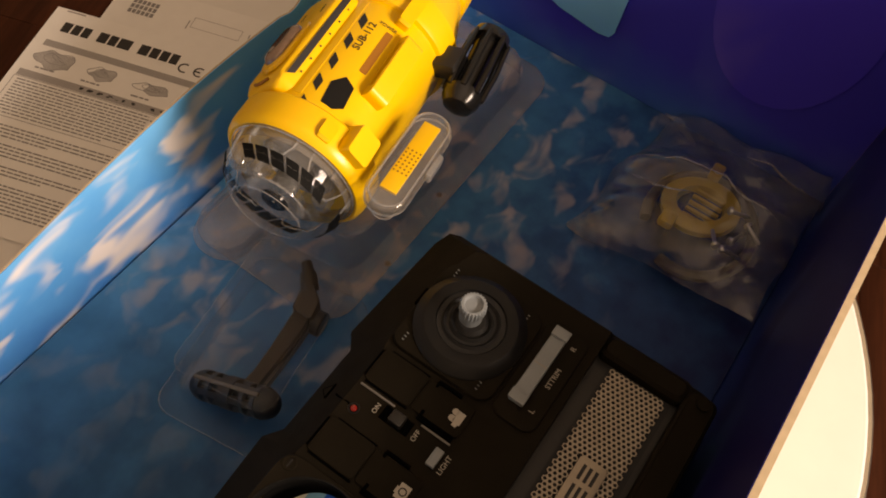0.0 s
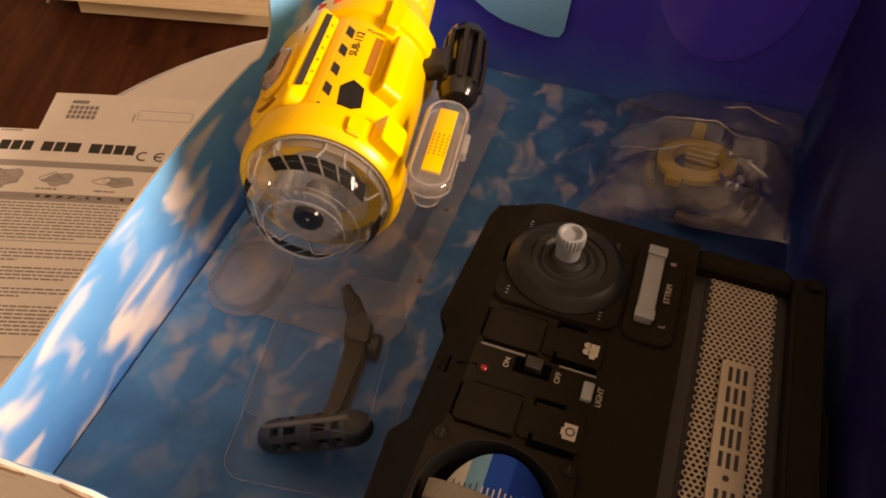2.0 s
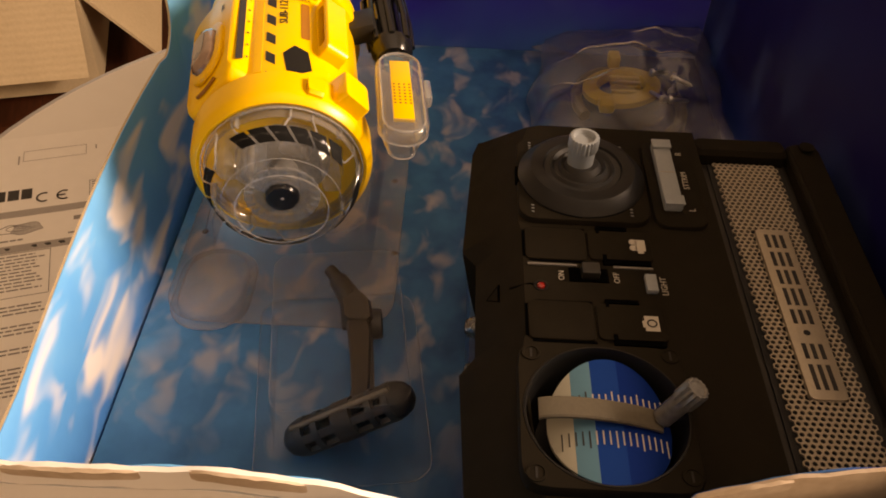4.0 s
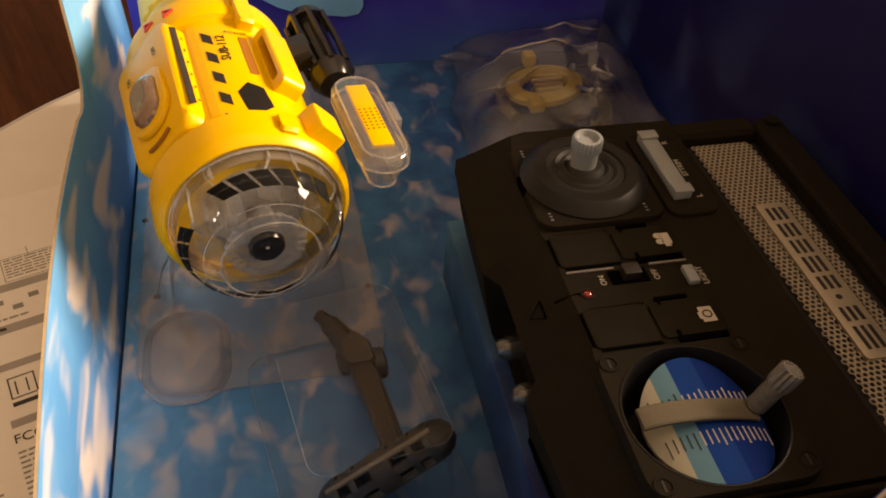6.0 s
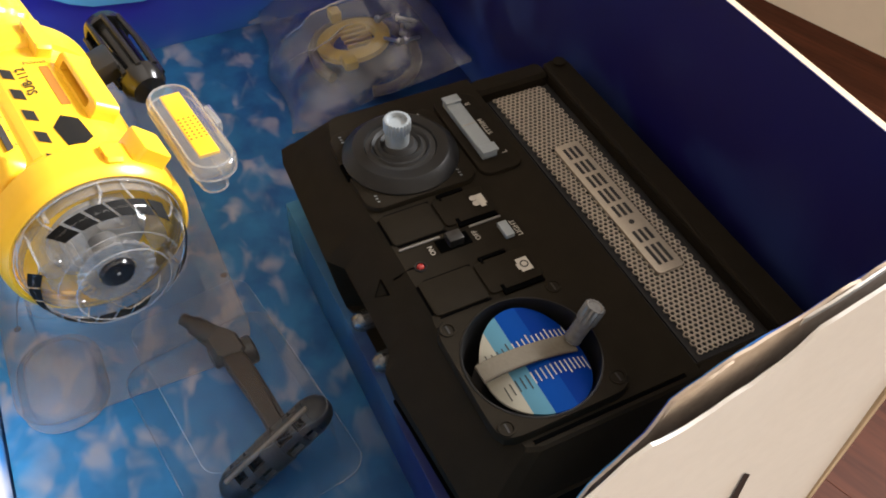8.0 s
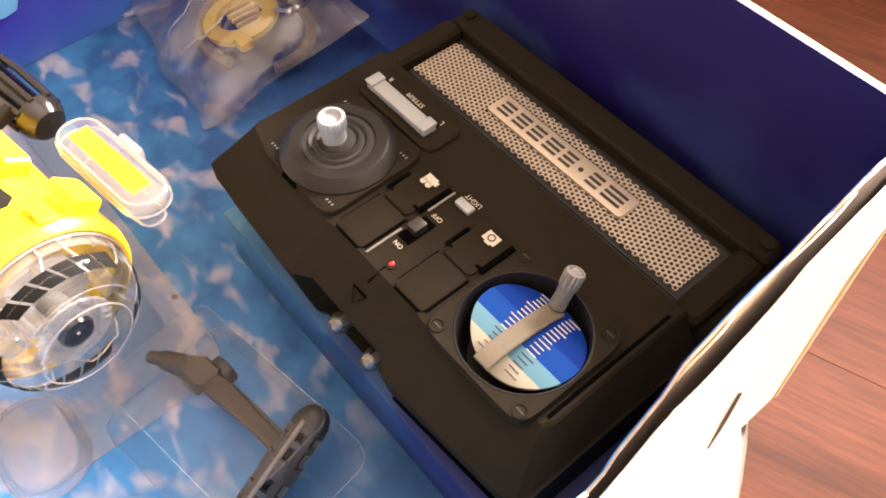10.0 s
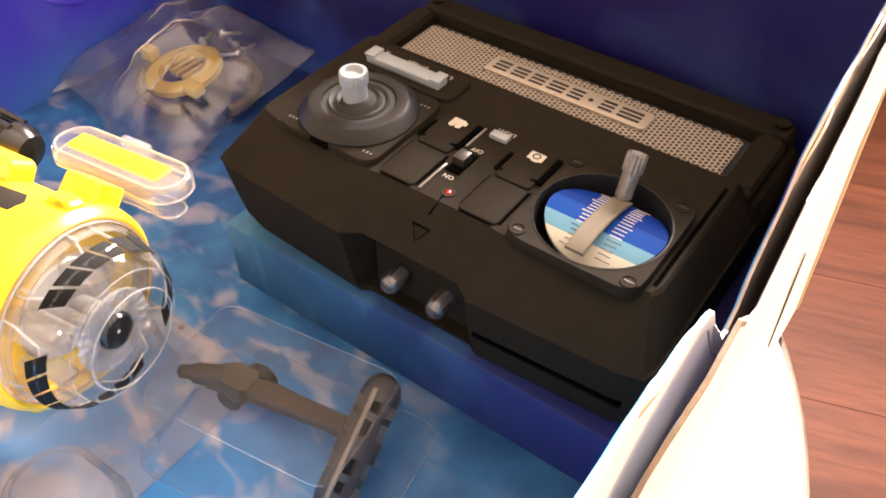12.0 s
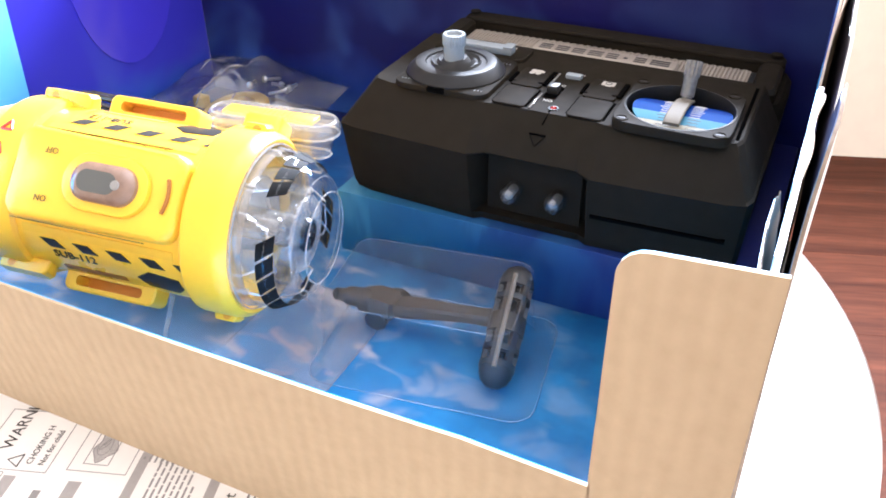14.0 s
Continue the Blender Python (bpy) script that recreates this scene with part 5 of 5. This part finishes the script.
def blister(name, labeltext, outer, inner, height, foot=1.0, side=0.6):
    t = thing(name, labeltext, "plastic tray")
    bm = B()
    rings = [[(x, y, 0.35) for x, y in outer], [(x, y, 0.7) for x, y in outer]]
    loft(bm, rings[:1], False, False)
    a = [bm.verts.new((x, y, 0.5)) for x, y in outer]
    prev = a
    for f, z in ((0.0, 0.5), (0.06, height * 0.25), (0.1, height * 0.8), (0.14, height * 0.96), (0.22, height)):
        cx, cy = sum(p[0] for p in inner) / len(inner), sum(p[1] for p in inner) / len(inner)
        ring = [bm.verts.new((x + (cx - x) * f * 0.5, y + (cy - y) * f * 0.5, z)) for x, y in inner]
        for i in range(len(ring)):
            j = (i + 1) % len(ring)
            bm.faces.new((prev[i], prev[j], ring[j], ring[i]))
        prev = ring
    bm.faces.new(prev)
    ob = part("shell", bm, HAZY if name == "arm_tray" else BLISTER, t, sharp=50)
    ob.visible_shadow = False
    bead = B()
    k = len(outer)
    tube(bead, [(x, y, 0.6) for x, y in outer] + [(outer[0][0], outer[0][1], 0.6)], 0.25, 6)
    part("edge_bead", bead, BEAD, t).visible_shadow = False
    crest = B()
    cx, cy = sum(p[0] for p in inner) / len(inner), sum(p[1] for p in inner) / len(inner)
    rim = [(x + (cx - x) * 0.07, y + (cy - y) * 0.07, height * 0.97) for x, y in inner]
    tube(crest, rim + rim[:1], 0.16, 6)
    if height > 6:
        part("crest", crest, BEAD, t).visible_shadow = False
    return t


def turned(pts, cx, cy, deg):
    c, s = math.cos(radians(deg)), math.sin(radians(deg))
    return [(cx + (x - cx) * c - (y - cy) * s, cy + (x - cx) * s + (y - cy) * c) for x, y in pts]


blister("arm_tray", "clear plastic tray over the black arm", turned(rounded(69, 146, 20, 74, 8, 5), 104.4, 46.8, 8.5), turned(rounded(71.5, 139, 26, 69.5, 6, 5), 104.4, 46.8, 8.5), 28.4)
blister("hull_tray", "clear plastic cradle under the yellow submarine", rounded(-92, 84, -19, 62, 14, 6), rounded(-84, 60, -8, 52, 10, 6), 19)
lobe = rounded(48, 88, -17, 11, 13, 8)
blister("tray_tongue", "clear plastic tongue of the tray", lobe, [(x * 0.9 + 6.8, y * 0.84 - 0.5) for x, y in lobe], 4)

tie = thing("tie_strap", "thin clear strap tying the yellow submarine to its card", "strap")
part("strap", loft(B(), [[(38.4 + dx, y + dy, z) for dx, dy in ((-0.8, -0.2), (0.8, -0.2), (0.8, 0.2), (-0.8, 0.2))] for y, z in ((-13.6, 0.2), (-10, 12), (-4, 24), (1.5, 33))]), RIM, tie)

# ---- bag of spare parts ----
bag = thing("spare_parts_bag", "clear plastic bag of small yellow spare parts on the blue card", "plastic bag")
bm = B()
corner = [Vector((-19, 111, 1)), Vector((-15, 199, 17)), Vector((-103, 199, 20)), Vector((-104, 124, 8))]
n = 44
rnd = random.Random(3)
layers = []
for top in (0, 1):
    g = []
    for i in range(n + 1):
        row = []
        for j in range(n + 1):
            u, v = i / n, j / n
            p = corner[0].lerp(corner[1], u).lerp(corner[3].lerp(corner[2], u), v)
            puff = (4 * u * (1 - u)) ** 0.6 * (4 * v * (1 - v)) ** 0.6
            fold = 5.0 * abs(math.sin(7 * u + 4 * v)) + 4.0 * abs(math.sin(9 * v - 5 * u + 1)) + 3.0 * noise.noise(Vector((u * 7, v * 7, top))) - 5
            fold += 5.0 * (0.5 - abs(noise.noise(Vector((u * 5 + 2, v * 11, 5 + top))))) - 1.5 + 3.0 * abs(noise.noise(Vector((u * 13, v * 8 + 4, 9))))
            ridge = 7.0 * max(0.0, 1 - abs(v - 0.50 + 0.06 * u) / 0.10) - 3.0 * max(0.0, 1 - abs(v - 0.30) / 0.08)
            z = p.z + (puff * (22 + 0.8 * fold + ridge) * (1 - 0.4 * p.z / 20) if top else -puff * 2)
            z = max(z, 0.6 + 0.2 * top)
            wob = 1.5 + 5.0 * (1 - puff)
            row.append(bm.verts.new((max(-106, p.x + wob * noise.noise(Vector((u * 3.1, v * 3.1, 3)))), min(201, p.y + wob * noise.noise(Vector((u * 3.1, v * 3.1, 7)))), z)))
        g.append(row)
    layers.append(g)
for g in layers:
    for i in range(n):
        for j in range(n):
            bm.faces.new((g[i][j], g[i + 1][j], g[i + 1][j + 1], g[i][j + 1]))
peak = [[w.co.copy() for w in row] for row in layers[1]]


def ridgeline(u, v):
    return peak[min(n, int(u * n + 0.5))][min(n, int(v * n + 0.5))]


film = part("film", bm, FILM, bag, "crumpled clear film", sharp=180)
film.visible_shadow = False
# thin pale rods over the film, added as highlights on its folds
fold_highlight = B()
for lo, hi, at, slope in ((0.08, 0.86, 0.50, -0.06), (0.10, 0.45, 0.36, 0.0), (0.5, 0.9, 0.72, 0.05)):
    line = []
    for k in range(20):
        v = lo + (hi - lo) * k / 19
        q = ridgeline(v, at + slope * v)
        line.append((q.x, q.y, q.z + 0.3))
    tube(fold_highlight, line, [0.1 + 0.35 * math.sin(math.pi * k / 19) for k in range(20)], 6)
part("fold_highlight", fold_highlight, RIM, bag, "bright line laid along folds for their highlight").visible_shadow = False
tail = B()
loft(tail, [[(-100, 126, 3), (-92, 140, 6), (-92, 140, 7), (-100, 126, 4)], [(-104, 118, 3), (-104, 126, 5), (-104, 126, 6), (-104, 118, 4)]])
part("bag_end", tail, FILM, bag).visible_shadow = False
FINY = material("pale_yellow_plastic", (0.46, 0.31, 0.05), 0.4, grain=0.1)
fin = thing("yellow_fin", "yellow plastic ring-shaped spare part inside the clear bag", "toy part")
part("fin_ring", lathe(B(), [(12, 10), (12, 17.5), (14.5, 17.5), (15.5, 16), (15.5, 11)], 40, place(-55, 158, 0, 8, -6, 0), closed=True), FINY, fin)
part("fin_tab", box(B(), -79, -72, 151.5, 157, 13, 19, bev=1), FINY, fin)
part("fin_tab", box(B(), -44, -36, 144, 151, 12, 17, bev=1.5), FINY, fin)
for k in range(5):
    part("fin_bar", box(B(), -63.5 + 3.8 * k, -62 + 3.8 * k, 151, 165, 13, 15, bev=0.3), FINY, fin)
ring = thing("grey_hose", "coiled grey hose inside the clear bag", "hose")
part("coil", tube(B(), [(-52 + 27 * math.cos(t), 160 + 24 * math.sin(t), 6 + 0.5 * t) for t in np.linspace(-0.3, 5.2, 50)], 2.6, 10), material("brown_grey_rubber", (0.12, 0.10, 0.075), 0.5), ring)
for k, (x, y, a) in enumerate(((-56, 172, 20), (-44, 176, 70), (-38, 168, 120), (-50, 181, -30), (-35, 177, 10))):
    sc = thing("small_screw", "small bright metal screw inside the clear bag", "screw", Matrix.Translation((x / 1000, y / 1000, 0.022)) @ pose(0, 0, 0, 80, 0, a), group="screws in the bag")
    part("screw_head", lathe(B(), [(4, 0.1), (4, 2.0), (5.2, 1.6), (5.6, 0.1)], 12), STEEL, sc)
    part("shank", lathe(B(), [(-5, 0.2), (-4, 0.9), (4, 0.9)], 10), STEEL, sc)

# ---- instruction sheets on the table ----


def leaflet(name, label, corner_, deg, w, h, z):
    """A thin sheet: local x runs along its lines of print, local y up the page; the corner is its upper left."""
    t = thing(name, label, "paper", Matrix.Translation((corner_[0] / 1000, corner_[1] / 1000, z / 1000)) @ pose(0, 0, 0, 0, 0, deg))
    bm = B()
    nx, ny = 24, 24

    def lift(x, y):
        return 0.8 * (1 + math.sin(x * 0.03 + 1)) * (1 + math.cos(y * 0.025)) * 0.4
    g = [[[bm.verts.new((w * i / nx, -h * j / ny, lift(w * i / nx, -h * j / ny) + d)) for j in range(ny + 1)] for i in range(nx + 1)] for d in (0, 0.15)]
    for q in g:
        for i in range(nx):
            for j in range(ny):
                bm.faces.new((q[i][j], q[i + 1][j], q[i + 1][j + 1], q[i][j + 1]))
    for i in range(nx):
        for j in (0, ny):
            bm.faces.new((g[0][i][j], g[0][i + 1][j], g[1][i + 1][j], g[1][i][j]))
    for j in range(ny):
        for i in (0, nx):
            bm.faces.new((g[0][i][j], g[0][i][j + 1], g[1][i][j + 1], g[1][i][j]))
    body = part("page", bm, PAPER, t)
    return t, lift


def bars(t, lift, rects, mat, name="print_bar", label=""):
    """Print as thin flat bars on the page: rectangles x, y, width, height."""
    bm = B()
    for x, y, w, h in rects:
        k = max(1, int(w / 5))
        for i in range(k):
            xa, xb = x + w * i / k, x + w * (i + 1) / k
            vs = [bm.verts.new((px, -py, lift(px, -py) + 0.22)) for px, py in ((xa, y), (xb, y), (xb, y + h), (xa, y + h))]
            bm.faces.new(vs)
    bm.normal_update()
    bmesh.ops.solidify(bm, geom=bm.faces[:], thickness=0.03)
    return part(name, bm, mat, t, label, kind="stuff")


def outline(x, y, w, h, d=0.3):
    return [(x, y, w, d), (x, y + h, w, d), (x, y, d, h), (x + w, y, d, h)]


def lines(x, y, w, count, pitch, h, rnd, gap=0.0):
    out = []
    for i in range(count):
        px, end = x, x + w * (rnd.uniform(0.45, 0.8) if i == count - 1 else rnd.uniform(0.93, 1.0))
        while px < end:
            step_ = min(rnd.uniform(1.2, 4.6), end - px)
            out.append((px, y + pitch * i, step_, h))
            px += step_ + 0.6
    return out


rnd = random.Random(8)
A, liftA = leaflet("instruction_leaflet", "white instruction leaflet with black and grey print on the table", (22, -166), 108.4, 141.5, 130, TZ + 0.9)
heading = []
px = 9.0
for wd in (4.6, 4.4, 4.2, -2.6, 5.0, 4.2, 6.6, -2.6, 5.2, 4.4, 4.4, 4.2):
    if wd > 0:
        heading.append((px, 8.5, wd, 6.6))
    px += abs(wd) + 0.9
bars(A, liftA, heading, INK, "plain_heading", "heavy black bars of print")
bars(A, liftA, [(6, 22, 108, 4.0), (4, 43, 110, 4.2), (6, 0.8, 10, 1.0)], BANDINK, "grey_band", "grey printed band")
bars(A, liftA, lines(6, 49, 72, 12, 1.85, 0.7, rnd) + lines(6, 76, 74, 4, 1.9, 0.75, rnd) + lines(6, 86, 74, 4, 1.9, 0.75, rnd) + lines(6, 97, 74, 3, 1.9, 0.75, rnd) + lines(6, 106, 74, 8, 1.9, 0.75, rnd), GREYINK, "text_line")
bars(A, liftA, outline(3.5, 47.5, 76, 24) + outline(94, 8, 21, 13), GREYINK, "ruled_frame")
bars(A, liftA, [(x + 2, 47.0 - 3.0, w, 1.6) for x, w in ((34, 20), (56, 10), (68, 22))], INK, "text_line")
mk = B()
for cx in (76, 84):
    lathe(mk, [(0.25, 2.3), (0.25, 3.1), (0.3, 3.1), (0.3, 2.3)], 16, place(cx, -15.5, liftA(cx, -15.5) + 0.1), cap=False, arc=240, start=60)
box(mk, 81.5, 84.5, -15.9, -15.1, liftA(82, -15.5) + 0.3, liftA(82, -15.5) + 0.4)
part("plain_mark", mk, INK, A, "plain rounded printed mark")


def sketch(t, lift, cx, cy, a, b):
    """A small toned drawing of a toy part: a shaded body, an outline and a few inner lines."""
    body = B()
    pts = [(cx + a * math.cos(q) * (1 + 0.16 * math.sin(3 * q + cx)), -(cy + b * math.sin(q) * (1 + 0.2 * math.cos(5 * q + cx)))) for q in np.linspace(0, 2 * math.pi, 37)[:-1]]
    slab(body, pts, lift(cx, -cy) + 0.16, lift(cx, -cy) + 0.2)
    part("toned_drawing", body, FAINT, t, "pale grey toned drawing")
    bm = B()
    tube(bm, [(x, y, lift(x, y) + 0.2) for x, y in pts + pts[:1]], 0.16, 5, False)
    for k in range(3):
        w = 0.62 - 0.2 * k
        pts = [(cx + a * w * math.cos(q) + 0.12 * a * k, -(cy - b * 0.2 + b * w * math.sin(q + k))) for q in np.linspace(0.3 + k, 4.6 + k, 16)]
        tube(bm, [(x, y, lift(x, y) + 0.22) for x, y in pts], 0.13, 5, False)
    part("line_drawing", bm, GREYINK, t, "thin grey line drawing")


FAINT = material("faint_grey_print", (0.52, 0.50, 0.49), 0.8, grain=0.35, scale=300)
for cx, a, b in ((17, 10, 5.5), (42, 7, 4), (68, 9, 3)):
    sketch(A, liftA, cx, 33.5, a, b)
bars(A, liftA, lines(10, 39.6, 20, 1, 2, 0.9, rnd) + lines(34, 39.6, 16, 1, 2, 0.9, rnd) + lines(60, 39.6, 16, 1, 2, 0.9, rnd) + lines(86, 39.6, 16, 1, 2, 0.9, rnd) + [(88 + 6 * i, 30 + 4 * (i % 2), 3.5, 2.5) for i in range(4)], GREYINK, "caption")
Bk, liftB = leaflet("instruction_leaflet", "second white leaflet lying under the instruction leaflet", (-13, -154), 108.4, 126, 150, TZ + 0.4)
bars(Bk, liftB, [(10 + 2.4 * i, 6 + 3.6 * j, 1.8, 2.8) for i in range(6) for j in range(1, 4)] + [(10, 5.5, 8, 2.4)], GREYINK, "small_mark", "grey plain marks")
bars(Bk, liftB, outline(44, 11, 26, 7, 0.25) + [(42, 14, 0.6, 6), (74, 12, 0.6, 3)], BANDINK, "faint_frame")
bars(Bk, liftB, [(104, 8, 22, 0.35), (104, 8, 0.35, 14)], GREYINK, "corner_rule")
bars(A, liftA, outline(116, 10, 25, 24) + outline(118, 40, 22, 19) + outline(121, 44, 16, 8) + [(104, 4, 0.3, 5)], GREYINK, "ruled_frame")
sketch(A, liftA, 129, 48.5, 6.5, 3.4)
tri = B()
tube(tri, [(117.5, -24, 0), (122.5, -24, 0), (120, -19.8, 0), (117.5, -24, 0)], 0.22, 5)
moved(tri, Matrix.Translation((0, 0, liftA(120, -22) + 0.25)))
part("warning_triangle", tri, INK, A, "printed warning triangle")


def line_of(text, size, x, y, mat=INK):
    """Letters that begin at x on the page."""
    bm = letters(text, size)
    left = min(v.co.x for v in bm.verts)
    part("lettering", moved(bm, Matrix.Translation((x - left, -y, liftA(min(x + 8, 138), -y) + 0.32))), mat, A)


line_of("WARNI", 5.6, 124, 16.8), line_of("CHOKING H", 2.9, 119, 27.2), line_of("Not for child", 2.8, 119, 31.2), line_of("FCC Statement", 5.0, 84, 94)
bars(A, liftA, lines(95, 9, 19, 7, 1.6, 0.65, rnd) + lines(124, 62, 16, 8, 1.9, 0.7, rnd) + lines(98, 68, 40, 8, 1.9, 0.7, rnd) + lines(84, 99, 55, 13, 2.0, 0.75, rnd), GREYINK, "text_line")
bars(A, liftA, [(84, 61, 57, 3.2), (84, 86, 57, 3.2)], BANDINK, "grey_band")
bars(A, liftA, outline(86, 68, 8, 9, 0.5) + [(86, 79, 8, 1.8), (88, 70, 0.5, 6), (91.5, 70, 0.5, 6)], INK, "bin_mark", "printed bin mark")

# ---- shipping carton on the floor ----
big = thing("shipping_carton", "open brown cardboard carton standing on the wood floor", "box", pose(-0.770, -0.438, -0.494, 0, 0, 15.4))
for name, dims in (("side", (-400, 0, -4, 0, 0, 150)), ("side", (-400, 0, -320, -316, 0, 150)), ("end", (-4, 0, -316, -4, 0, 150)), ("end", (-400, -396, -316, -4, 0, 150)), ("bottom", (-396, -4, -316, -4, 0, 4))):
    part(name, box(B(), *dims), KRAFT, big)
part("flap", moved(box(B(), 0, 110, -316, -4, -2, 2), Matrix.Translation((0, 0, 150)) @ Matrix.Rotation(radians(62), 4, "Y")), KRAFT, big)
part("flap", moved(box(B(), -396, -4, 0, 140, -2, 2), Matrix.Translation((0, 0, 150)) @ Matrix.Rotation(radians(-50), 4, "X")), KRAFT, big)
part("flap", moved(box(B(), -396, -4, -150, 0, -2, 2), Matrix.Translation((0, -320, 150)) @ Matrix.Rotation(radians(70), 4, "X")), KRAFT, big)

# ---- floor planks ----
base = box(B(), 0, 1196.6, 0, 186.7, FLOOR_Z - 8, FLOOR_Z, bev=0.35, seg=1)
first = part("plank", base, WOOD, floor)
first.location = (-2.0, -1.6, 0)
k = 0
for row in range(16):
    y = -1.6 + 0.187 * row
    x = -2.0 - 0.41 * (row % 3)
    while x < 1.3:
        if row or x > -2.0:
            p = first.copy()
            scene.collection.objects.link(p)
            left, right = max(x, -2.0), min(x + 1.1966, 1.3)
            p.location = (left, y, 0)
            p.scale.x = (right - left) / 1.1966
        x += 1.197
